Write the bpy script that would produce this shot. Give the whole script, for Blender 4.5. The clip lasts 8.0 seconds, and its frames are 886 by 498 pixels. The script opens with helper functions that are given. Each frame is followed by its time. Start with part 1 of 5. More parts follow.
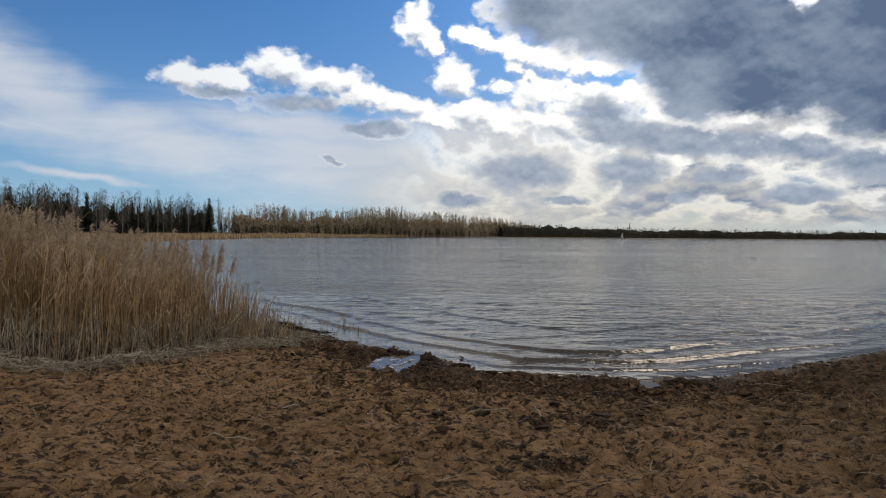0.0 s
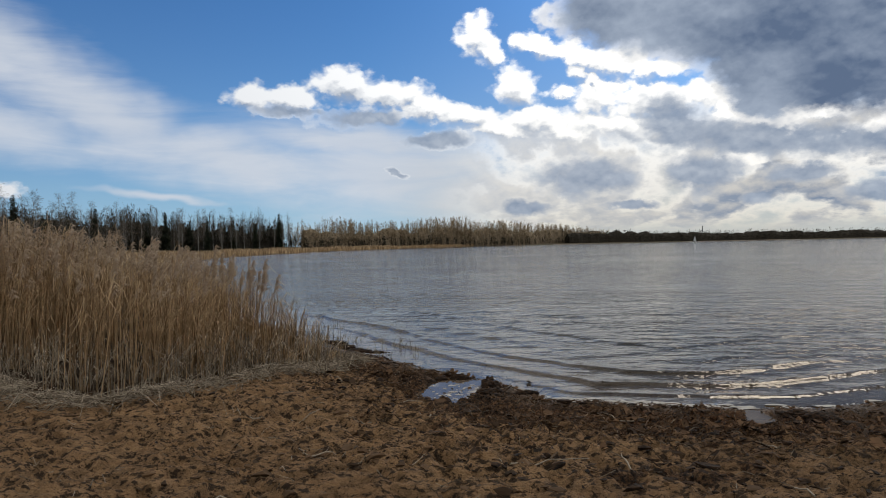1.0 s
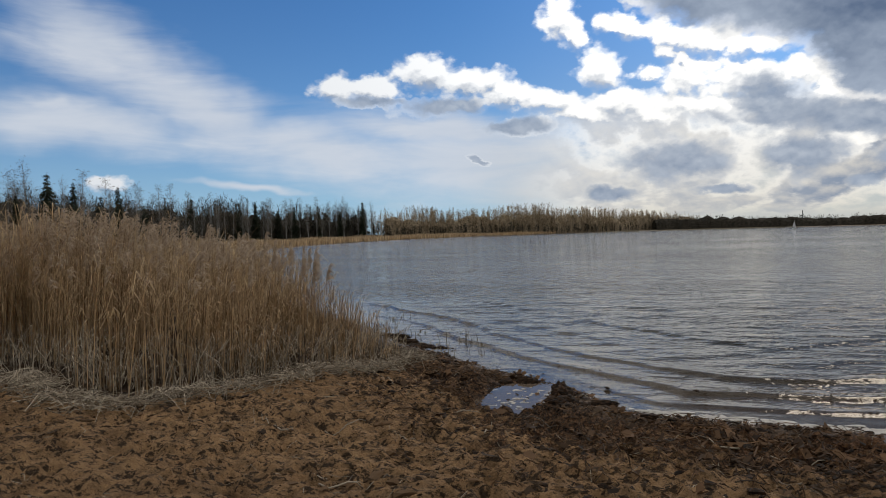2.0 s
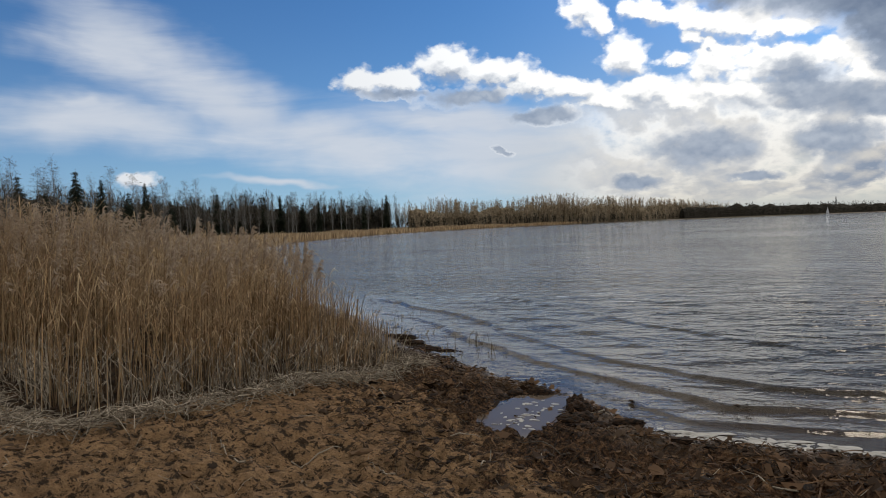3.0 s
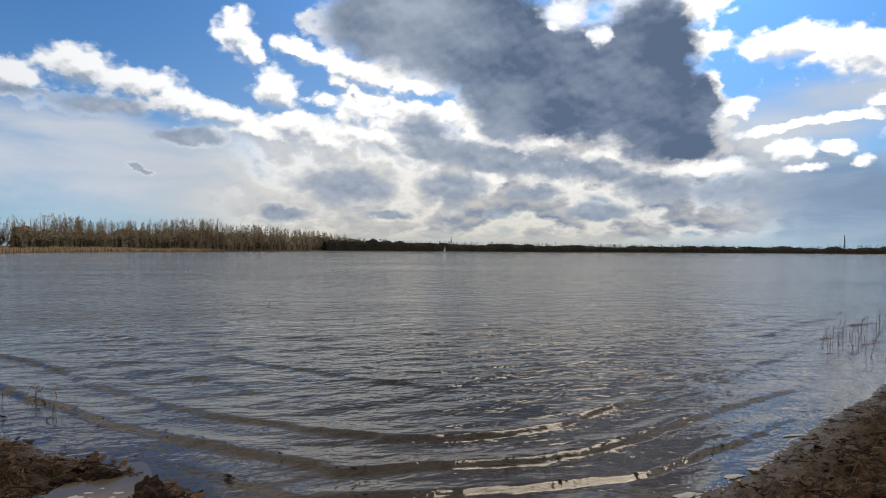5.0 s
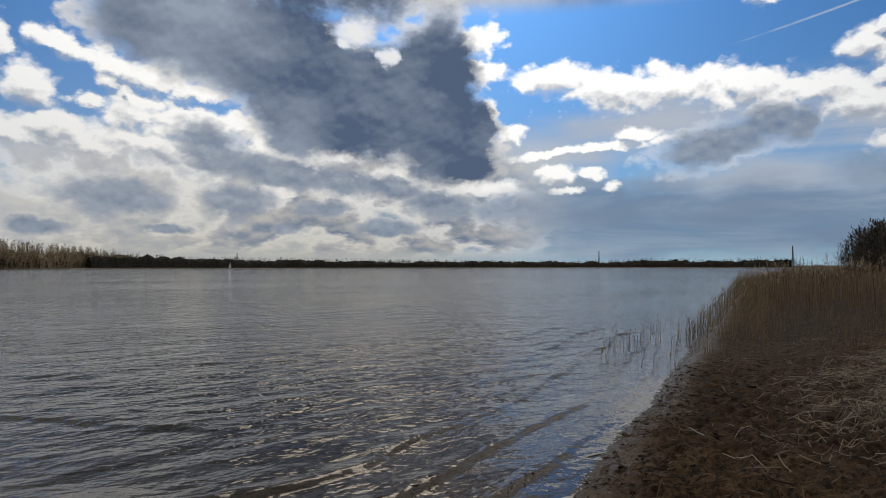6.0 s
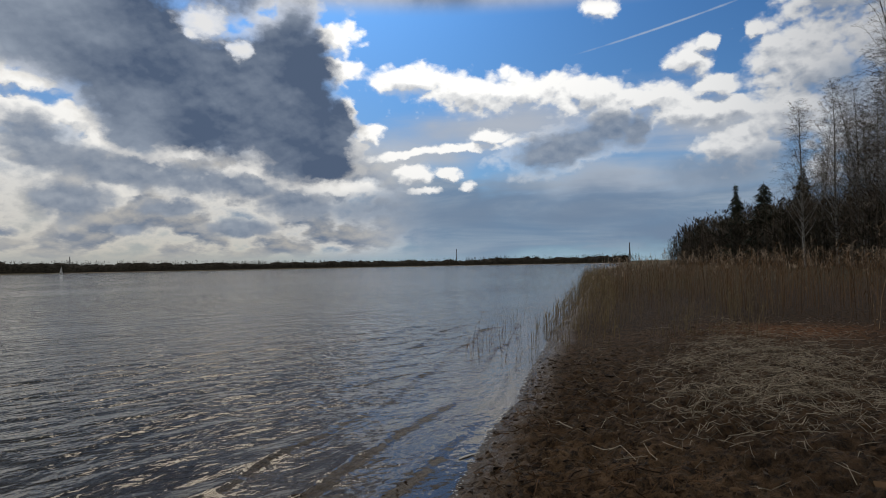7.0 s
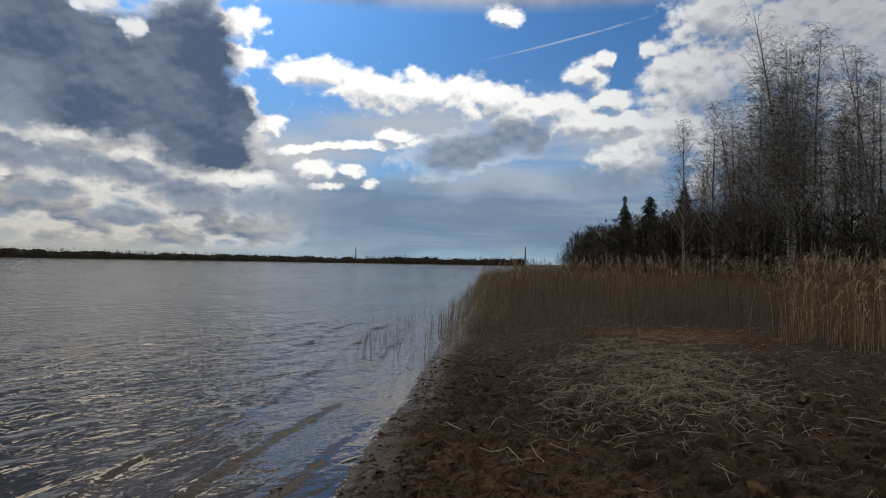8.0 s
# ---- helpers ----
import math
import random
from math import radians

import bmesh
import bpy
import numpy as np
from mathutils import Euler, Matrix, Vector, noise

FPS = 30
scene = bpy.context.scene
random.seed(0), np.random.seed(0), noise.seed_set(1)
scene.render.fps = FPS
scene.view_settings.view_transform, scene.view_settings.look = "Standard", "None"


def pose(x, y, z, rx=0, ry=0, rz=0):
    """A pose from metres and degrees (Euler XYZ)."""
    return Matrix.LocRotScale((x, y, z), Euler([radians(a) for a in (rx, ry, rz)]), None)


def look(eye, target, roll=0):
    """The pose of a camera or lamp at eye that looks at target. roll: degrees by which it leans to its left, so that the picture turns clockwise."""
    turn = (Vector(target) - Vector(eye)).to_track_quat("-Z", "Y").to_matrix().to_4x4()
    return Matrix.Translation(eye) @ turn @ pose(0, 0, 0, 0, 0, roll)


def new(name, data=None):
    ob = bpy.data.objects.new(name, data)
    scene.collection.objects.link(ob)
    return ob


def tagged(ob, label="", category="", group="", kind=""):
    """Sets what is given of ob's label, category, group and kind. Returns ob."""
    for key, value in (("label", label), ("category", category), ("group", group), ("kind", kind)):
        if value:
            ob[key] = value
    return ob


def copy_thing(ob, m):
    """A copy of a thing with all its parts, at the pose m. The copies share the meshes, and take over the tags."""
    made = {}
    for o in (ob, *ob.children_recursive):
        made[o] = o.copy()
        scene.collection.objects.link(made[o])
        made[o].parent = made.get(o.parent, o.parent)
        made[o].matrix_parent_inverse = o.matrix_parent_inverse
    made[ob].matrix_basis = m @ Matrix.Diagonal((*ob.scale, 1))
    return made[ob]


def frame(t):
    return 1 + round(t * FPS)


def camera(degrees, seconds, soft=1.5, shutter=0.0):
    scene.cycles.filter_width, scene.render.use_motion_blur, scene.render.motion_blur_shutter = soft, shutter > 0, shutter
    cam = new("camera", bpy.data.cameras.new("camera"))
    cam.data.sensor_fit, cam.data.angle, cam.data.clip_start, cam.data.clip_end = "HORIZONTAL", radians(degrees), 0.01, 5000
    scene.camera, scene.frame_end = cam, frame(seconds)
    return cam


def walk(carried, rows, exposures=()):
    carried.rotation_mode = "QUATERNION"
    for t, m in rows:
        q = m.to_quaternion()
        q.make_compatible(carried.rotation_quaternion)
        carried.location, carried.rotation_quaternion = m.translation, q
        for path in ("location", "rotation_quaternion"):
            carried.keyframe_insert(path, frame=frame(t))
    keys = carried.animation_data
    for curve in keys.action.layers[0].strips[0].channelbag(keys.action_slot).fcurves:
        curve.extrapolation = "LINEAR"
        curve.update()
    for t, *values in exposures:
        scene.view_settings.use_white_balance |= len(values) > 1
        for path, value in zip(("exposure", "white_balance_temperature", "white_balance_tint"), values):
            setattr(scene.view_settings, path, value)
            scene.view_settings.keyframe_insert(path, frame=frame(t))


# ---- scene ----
# The camera: held at chest height, walking down to the water's edge, then turning along the shore.
cam = camera(68.0, 8.0, soft=1.0)
PATH = [
    (0.0, pose(0.0, 0.0, 1.813, 88.726, -0.429, 0.0)),
    (0.5, pose(0.018, 0.525, 1.809, 89.22, 0.164, 3.2)),
    (1.0, pose(0.062, 1.055, 1.813, 89.572, 1.195, 5.69)),
    (1.5, pose(0.142, 1.577, 1.809, 88.626, 0.682, 9.701)),
    (1.7, pose(0.146, 1.779, 1.798, 88.537, 0.78, 11.395)),
    (2.8, pose(0.218, 2.882, 1.77, 88.865, 2.383, 14.545)),
    (3.0, pose(0.216, 3.06, 1.772, 87.985, 2.225, 14.974)),
    (3.5, pose(0.219, 3.47, 1.76, 87.705, 1.728, 11.978)),
    (4.0, pose(0.316, 3.817, 1.762, 88.541, 3.605, 6.426)),
    (4.5, pose(0.474, 4.141, 1.742, 89.315, 1.386, -1.54)),
    (5.0, pose(0.534, 4.42, 1.71, 90.049, -0.367, -15.22)),
    (5.2, pose(0.56, 4.534, 1.703, 90.555, -1.415, -20.621)),
    (6.3, pose(0.745, 5.202, 1.784, 91.519, 0.999, -37.1)),
    (6.5, pose(0.78, 5.266, 1.774, 91.596, 1.223, -39.963)),
    (7.0, pose(0.878, 5.393, 1.744, 91.317, 0.984, -45.518)),
    (7.5, pose(1.009, 5.463, 1.728, 91.221, 0.129, -50.355)),
    (8.0, pose(1.133, 5.524, 1.696, 91.242, -1.041, -54.278)),
]
walk(cam, PATH, exposures=((0.0, -0.06), (4.0, -0.03), (5.0, -0.12), (6.5, -0.56), (8.0, -0.46)))

SUN_AZ, SUN_EL = 32.0, 40.0   # degrees; azimuth from +y towards +x


# ---- node helpers ----
class Net:
    """Short-hand for building a node tree."""
    def __init__(self, tree):
        self.t = tree

    def node(self, kind, ins=(), **props):
        n = self.t.nodes.new(kind)
        for k, v in props.items():
            setattr(n, k, v)
        for key, v in (ins.items() if isinstance(ins, dict) else enumerate(ins)):
            if v is None:
                continue
            if isinstance(v, bpy.types.NodeSocket):
                self.t.links.new(v, n.inputs[key])
            else:
                n.inputs[key].default_value = v
        return n

    def math(self, op, a, b=None, c=None, clamp=False):
        return self.node("ShaderNodeMath", [a, b, c], operation=op, use_clamp=clamp).outputs[0]

    def vec(self, op, a, b=None):
        n = self.node("ShaderNodeVectorMath", [a, b], operation=op)
        return n.outputs["Value"] if op in ("LENGTH", "DOT_PRODUCT", "DISTANCE") else n.outputs[0]

    def scale(self, a, s):
        return self.node("ShaderNodeVectorMath", {0: a, "Scale": s}, operation="SCALE").outputs[0]

    def step(self, v, lo, hi, a=0.0, b=1.0):
        return self.node("ShaderNodeMapRange", [v, lo, hi, a, b], interpolation_type="SMOOTHSTEP").outputs[0]

    def mix(self, f, a, b, blend="MIX"):
        return self.node("ShaderNodeMix", {0: f, 6: a, 7: b}, data_type="RGBA", blend_type=blend).outputs[2]

    def noise(self, v, scale, detail=4.0, rough=0.55, dist=0.0):
        return self.node("ShaderNodeTexNoise", {"Vector": v, "Scale": scale, "Detail": detail, "Roughness": rough, "Distortion": dist})

    def xyz(self, x=0.0, y=0.0, z=0.0):
        return self.node("ShaderNodeCombineXYZ", [x, y, z]).outputs[0]


# ---- sky: broken cumulus over thin veils, the sun behind the large dark cloud ----
# Cloud lobes: azimuth, elevation, half-width, half-height, turn, all in degrees.
VEIL = [(-40.7, 14.8, 6.4, 3.57, -22), (-32.9, 10.7, 9.4, 3.07, -23), (-42, 9, 9.6, 2.47, 0), (-22.6, 7.2, 12.3, 2.83, -8), (-11, 6, 12.7, 3.86, 0),
    (-2.3, 4.3, 10.5, 2.87, 0), (-28.7, 4.4, 5.9, 0.37, -6), (-43.4, 10.3, 2.1, 1, 0), (-11.9, 8.9, 11.7, 1.9, -7),
    (14, 5.5, 20.7, 4.39, 0), (28.1, 6.9, 12.2, 3.79, 0), (43.9, 9.3, 7.6, 2.11, 3), (49.9, 11.7, 12.8, 1.9, 7), (67, 11, 7.5, 2.8, 0),
    (60.9, 6.3, 12.7, 2.43, 0)]
CUMULUS = [(-21.8, 12.4, 1.7, 1, 0), (-18.6, 12.3, 2.4, 0.83, 0), (-13.9, 13.7, 2.4, 1.46, 0), (-10.3, 12.6, 3.4, 1.38, 0), (-6.7, 11.7, 2.9, 1.02, 0),
    (-3.6, 10.9, 2.9, 0.92, -3), (0.8, 13, 1.7, 1.6, -5), (2.7, 10.3, 3.2, 1.18, -4), (-0.8, 9.6, 4.2, 0.74, -4), (-39.6, 4.1, 1.3, 0.78, 0),
    (-2.1, 17.2, 1.7, 1.29, -49), (-1.1, 16.1, 0.7, 1.13, 7), (2.9, 16.3, 2, 0.68, -16),
    (7.9, 15, 5.2, 0.93, -13), (12.5, 13.9, 2, 0.74, -8)]
CUMULUS_MID = [(6.3, 14.4, 1, 0.56, -6), (7.7, 14, 0.5, 0.38, -7), (4.8, 12.7, 1.2, 0.61, -5), (8.3, 12.1, 2.6, 1.55, -6), (11.7, 11.4, 3.3, 1.44, -7),
    (16, 11.4, 2.1, 1.06, -8), (17.9, 9.8, 1.5, 0.9, -47), (9.1, 9.7, 3.4, 1.14, -5), (4.8, 9.2, 2.7, 0.81, -4), (36.7, 18.8, 1.6, 1.4, -7),
    (36.1, 16.3, 1.9, 1.19, -6), (37.5, 12.8, 0.6, 1.47, -5), (39.7, 11.3, 0.9, 0.78, -5), (30.4, 8.3, 3.2, 0.75, 0), (23.3, 9.3, 2.9, 0.57, 0),
    (18.9, 6.1, 1.5, 0.68, 0), (36.6, 6.6, 2.6, 0.82, 0)]
CUMULUS_EAST = [(43, 15.5, 3.8, 1.18, 4), (47.4, 14.6, 5.4, 1.57, 0), (53.3, 14.4, 4, 1.31, 0), (58.3, 13.9, 2.8, 1.68, 0), (62.7, 13.2, 4.4, 1.21, 0),
    (67.5, 11.9, 4.7, 1.39, 0), (46, 9.9, 5.8, 0.43, 4), (49.4, 10.9, 1.5, 0.67, 0), (39.1, 11.2, 0.9, 0.69, 4), (43, 7.8, 1.4, 0.95, 0),
    (45.9, 7.9, 0.9, 0.48, 0), (47.6, 6.9, 0.8, 0.53, 0), (43.8, 6.5, 1.3, 0.34, 0), (59.3, 20.8, 1.4, 0.78, 0), (66.5, 15.9, 1.7, 1.26, 0),
    (67.9, 17.2, 0.8, 0.66, 0), (68.3, 13.8, 1.5, 0.73, 0), (71.6, 17.5, 0.7, 0.61, -4)]
CUMULUS_TOWER = [(76.8, 19.2, 3.4, 2.47, -6), (74.7, 14.7, 3.5, 3.06, -4), (73, 11.3, 3.1, 2.26, 0), (81.3, 15.8, 4.7, 4.53, -7),
    (85.8, 16, 4.4, 5.51, -8), (79.4, 9.6, 5.3, 3.94, -3), (70.3, 9.1, 3.2, 1.86, 0), (86.6, 7.5, 4.2, 4.94, -3)]
GREY = [(-12.3, 11, 3.9, 0.84, 0), (-18.6, 11.5, 2.9, 0.46, 0), (-5.6, 8.9, 2.9, 0.61, 0), (-9.7, 6.1, 0.9, 0.29, -27), 
    (6.7, 5.5, 4.8, 1.93, 0), (16, 5.3, 3, 1.66, 0), (20.9, 7.7, 9.3, 1.64, -6), (28.5, 6.9, 4.2, 1.23, -9), (14, 9.4, 3.9, 1.92, -34),
    (32.7, 5.3, 4, 1.21, 0), (23.3, 4.8, 2.4, 0.78, 0), (28.6, 3.1, 3.3, 0.77, 0), (20.4, 3.1, 1.6, 0.44, 0), (1.5, 3, 2.8, 0.67, 0),
    (10.1, 2.9, 2.4, 0.44, 0), (-6.2, 9.2, 3, 0.63, 4)]
GREY_EAST = [(55.9, 9.7, 4.9, 1.73, 11), (59.8, 11.2, 2.9, 1.71, 0), (62, 10.9, 1.3, 1.71, 0)]
GREY_SOFT = [(37.7, 5.2, 6.8, 1.32, 0), (47.1, 4.5, 6.3, 1.66, 0), (57.5, 4.1, 6.9, 1.18, 0), (69.4, 7.2, 4.1, 1.13, 0), (65.2, 2.4, 5.7, 1.16, 0),
    (77.7, 12.3, 2.5, 1.74, -4), (82.1, 10.7, 3.5, 2.55, -4), (73, 8.1, 2.7, 0.92, 0)]
BANK = [(50.1, 3.7, 12.8, 3.43, 0), (37.3, 3.5, 10.8, 2.35, 0), (60.9, 3.8, 9.7, 2.93, 0), (69.4, 3.4, 7.3, 2.85, 0), (78.2, 3.4, 8.2, 3.6, 0),
    (44.2, 5.9, 5.8, 1.93, 0)]
# DARK's last two lobes lie overhead, unseen, added to darken the water's reflections.
DARK = [(11, 19, 6.4, 3.07, 0), (18.4, 17.7, 8.4, 4.02, 0), (20.8, 13.6, 5.4, 3.71, -36), (26.6, 13.9, 8.1, 4.55, 0), (32.6, 15.4, 3.6, 5.25, -4),
    (33.5, 10.8, 4.4, 3.61, -3), (35.9, 8.9, 1.9, 1.98, 0), (36.6, 11.5, 1.5, 2.64, -4), (20.4, 10.7, 2.4, 1.71, 0), (20, 29, 17, 9, 0),
    (24, 37, 24, 11, 0)]
GAPS = [(25.6, 19.6, 1.9, 1.29, -3), (28.7, 17.7, 1, 0.61, -4), (24.9, 18.7, 0.9, 0.52, 0)]
HEAPS = CUMULUS + CUMULUS_MID + CUMULUS_EAST + CUMULUS_TOWER

world = bpy.data.worlds.new("world")
scene.world = world
world.use_nodes = True
world.node_tree.nodes.clear()
N = Net(world.node_tree)
way = N.node("ShaderNodeTexCoord").outputs["Generated"]
sep = N.node("ShaderNodeSeparateXYZ", [way])
az = N.math("MULTIPLY", N.math("ARCTAN2", sep.outputs[0], sep.outputs[1]), 57.2958)
el = N.math("MULTIPLY", N.math("ARCSINE", sep.outputs[2]), 57.2958)
flat = N.xyz(az, el, 0.0)
# billows: coarse and fine warps of the sky's plane
stretched = N.xyz(az, N.math("MULTIPLY", el, 1.4), 0.0)
coarse = N.noise(stretched, 0.16, 3.0)
fine = N.noise(stretched, 0.75, 5.0, 0.6)
centred = N.vec("SUBTRACT", coarse.outputs["Color"], (0.5, 0.5, 0.5))
centred_fine = N.vec("SUBTRACT", fine.outputs["Color"], (0.5, 0.5, 0.5))
warped = N.vec("ADD", flat, N.vec("MULTIPLY", centred, (2.6, 1.4, 0)))
warped = N.vec("ADD", warped, N.vec("MULTIPLY", centred_fine, (1.6, 1.1, 0)))


def billow(where):
    """Rounded puffs at three sizes over a ragged grain, about -0.6 to 0.6."""
    bent = N.vec("ADD", where, N.scale(centred_fine, 1.0))
    total = N.math("MULTIPLY", N.math("SUBTRACT", N.noise(where, 0.34, 6.0, 0.54).outputs[0], 0.5), 1.2)
    for size, strength in ((0.42, 0.65), (1.05, 0.42), (2.6, 0.14)):
        puff = N.node("ShaderNodeTexVoronoi", {"Vector": bent, "Scale": size, "Smoothness": 0.25}, feature="SMOOTH_F1").outputs[0]
        total = N.math("ADD", total, N.math("MULTIPLY", N.math("SUBTRACT", 0.46, puff), strength))
    return total


def lobes(groups, where, power=1.0):
    """1 in the middle of the nearest lobe, 0 on its outline, below 0 outside."""
    nearest = None
    for a, e, ra, re, turn in groups:
        away = N.vec("SUBTRACT", where, (a, e, 0))
        if abs(turn) < 3:
            r = N.vec("LENGTH", N.vec("MULTIPLY", away, (1 / ra, 1 / re, 0)))
        else:
            c, w = math.cos(radians(turn)), math.sin(radians(turn))
            u = N.vec("DOT_PRODUCT", away, (c / ra, w / ra, 0))
            v = N.vec("DOT_PRODUCT", away, (-w / re, c / re, 0))
            r = N.math("SQRT", N.math("MULTIPLY_ADD", u, u, N.math("MULTIPLY", v, v)))
        nearest = r if nearest is None else N.math("SMOOTH_MIN", nearest, r, 0.25)
    return N.math("SUBTRACT", 1.0, nearest)


drift = N.noise(stretched, 0.11, 2.0, 0.5).outputs[0]
puffy, puffy_up = billow(stretched), billow(N.vec("ADD", stretched, (0.15, 0.75, 0.0)))
relief = N.math("SUBTRACT", puffy, puffy_up)
# low clouds towards the sun, smaller the nearer to the horizon
shrink = N.math("DIVIDE", 10.0, N.math("ADD", N.math("MAXIMUM", el, 0.0), 5.0))
plane = N.xyz(N.math("MULTIPLY", az, 0.8), N.math("MULTIPLY", N.math("LOGARITHM", shrink, 2.718), -13.0), 0.0)
def low_field(where):
    puff = N.node("ShaderNodeTexVoronoi", {"Vector": N.vec("ADD", where, N.scale(centred_fine, 1.5)), "Scale": 0.45, "Smoothness": 0.3}, feature="SMOOTH_F1").outputs[0]
    return N.math("ADD", N.noise(where, 0.21, 8.0, 0.56).outputs[0], N.math("MULTIPLY", N.math("SUBTRACT", 0.45, puff), 0.16))


low_noise, low_lit = low_field(plane), low_field(N.vec("ADD", plane, (0.1, 0.6, 0)))

sky = N.node("ShaderNodeTexSky", sky_type="NISHITA", sun_disc=False, sun_elevation=radians(SUN_EL), sun_rotation=radians(SUN_AZ),
             air_density=1.0, dust_density=0.3, ozone_density=2.5)
blue = N.mix(1.0, N.scale(sky.outputs[0], 0.055), (0.50, 1.04, 1.58, 1), "MULTIPLY")
up = N.math("MAXIMUM", el, 0.0)
haze = N.math("POWER", 2.718, N.math("MULTIPLY", up, -0.15))
blue = N.mix(N.math("MULTIPLY", haze, 0.7), blue, (0.48, 0.64, 0.82, 1))
s_dir = Vector((math.sin(radians(SUN_AZ)) * math.cos(radians(SUN_EL)), math.cos(radians(SUN_AZ)) * math.cos(radians(SUN_EL)), math.sin(radians(SUN_EL))))
near_sun = N.math("POWER", N.math("MAXIMUM", N.vec("DOT_PRODUCT", way, tuple(s_dir)), 0.0), 14.0)
blue = N.scale(blue, N.math("ADD", 1.0, N.math("MULTIPLY", near_sun, 2.3)))
low_warm = N.math("MULTIPLY", haze, N.step(N.math("ABSOLUTE", N.math("SUBTRACT", az, 17.0)), 32.0, 10.0))
glow = N.math("POWER", N.math("MAXIMUM", N.vec("DOT_PRODUCT", way, tuple(s_dir)), 0.0), 4.5)
white = N.mix(glow, (0.76, 0.79, 0.83, 1), (2.2, 2.15, 2.05, 1))
white = N.mix(low_warm, white, (0.78, 0.72, 0.60, 1))
white = N.mix(N.step(az, 66.0, 84.0, 0.0, 0.8), white, (0.54, 0.56, 0.61, 1))
# veils
veil_noise = N.noise(N.node("ShaderNodeMapping", {"Vector": flat, "Rotation": (0, 0, radians(-14)), "Scale": (0.07, 0.4, 1)}).outputs[0], 1.0, 7.0, 0.6, 0.4).outputs[0]
soft_where = N.vec("ADD", flat, N.vec("MULTIPLY", centred, (7.0, 3.0, 0)))
veil = N.math("ADD", N.math("MULTIPLY", lobes(VEIL, soft_where), 0.9), N.math("MULTIPLY", N.math("SUBTRACT", veil_noise, 0.5), 1.15))
veil = N.math("MULTIPLY", N.step(veil, -0.4, 0.8), 0.88)
out = N.mix(veil, blue, N.mix(low_warm, N.mix(veil_noise, (0.50, 0.57, 0.68, 1), (0.76, 0.78, 0.82, 1)), (0.57, 0.54, 0.48, 1)))
out = N.mix(N.math("MULTIPLY", low_warm, 0.8), out, (0.57, 0.54, 0.48, 1))
# slate-blue bank low in the east
bank = N.step(N.math("ADD", lobes(BANK, soft_where), N.math("MULTIPLY", N.math("SUBTRACT", veil_noise, 0.5), 1.6)), -0.35, 0.4)
out = N.mix(N.math("MULTIPLY", bank, 0.92), out, N.mix(N.step(veil_noise, 0.40, 0.75), (0.21, 0.32, 0.49, 1), (0.42, 0.52, 0.64, 1)))
# broken low clouds towards the sun: slate bodies, creamy rims
low_zone = N.math("MULTIPLY", N.step(N.math("ABSOLUTE", N.math("SUBTRACT", az, 19.0)), 27.0, 17.0), N.math("MULTIPLY", N.step(el, 11.5, 8.0), N.step(el, 0.3, 1.8)))
low_cover = N.math("ADD", low_noise, N.math("MULTIPLY", N.math("SUBTRACT", el, 4.0), 0.008))
out = N.mix(N.math("MULTIPLY", N.math("MULTIPLY", N.step(low_cover, 0.30, 0.47), low_zone), 0.9), out, white)
low_relief = N.math("ADD", 0.62, N.math("MULTIPLY", N.math("SUBTRACT", low_noise, low_lit), -5.0), clamp=True)
out = N.mix(N.math("MULTIPLY", N.math("MULTIPLY", N.step(low_cover, 0.42, 0.54), low_zone), N.step(az, 4.0, 24.0, 0.5, 0.94)), out, N.mix(low_relief, (0.56, 0.55, 0.53, 1), (0.155, 0.225, 0.35, 1)))
# bright heaps: white crowns, grey feet
heaps = N.math("ADD", lobes(HEAPS, warped), puffy)
above = N.math("ADD", lobes(HEAPS, N.vec("ADD", warped, (0.15, 0.7, 0))), puffy_up)
lit = N.math("ADD", 0.5, N.math("MULTIPLY", N.math("SUBTRACT", heaps, above), 0.75), clamp=True)
mask = N.math("MULTIPLY", N.step(heaps, -0.46, 0.16), N.math("SUBTRACT", 1.0, N.math("MULTIPLY", N.step(lit, 0.42, 0.1), N.step(heaps, 0.7, 0.1, 0.0, 0.6))))
shade = N.math("ADD", N.math("MULTIPLY", N.step(above, -0.1, 1.0), 0.55), N.math("MULTIPLY", N.math("SUBTRACT", 0.60, lit), 1.1), clamp=True)
shade = N.math("MULTIPLY", shade, N.math("SUBTRACT", 1.0, N.math("MULTIPLY", glow, 0.6)))
out = N.mix(mask, out, N.mix(shade, white, N.mix(near_sun, (0.33, 0.39, 0.49, 1), (0.55, 0.57, 0.60, 1))))
# mostly unseen clouds added over the rest of the dome, outside the lobes, to light beach and water
far_heaps = N.noise(N.scale(way, 1.0), 3.2, 8.0, 0.6).outputs[0]
beyond = N.math("MAXIMUM", N.step(N.math("ABSOLUTE", N.math("SUBTRACT", az, 20.0)), 68.0, 85.0), N.step(el, 20.6, 22.8))
far_mask = N.math("MULTIPLY", N.step(far_heaps, 0.24, 0.44), beyond)
out = N.mix(far_mask, out, N.mix(N.step(far_heaps, 0.44, 0.62), (0.74, 0.735, 0.73, 1), (0.29, 0.295, 0.30, 1)))
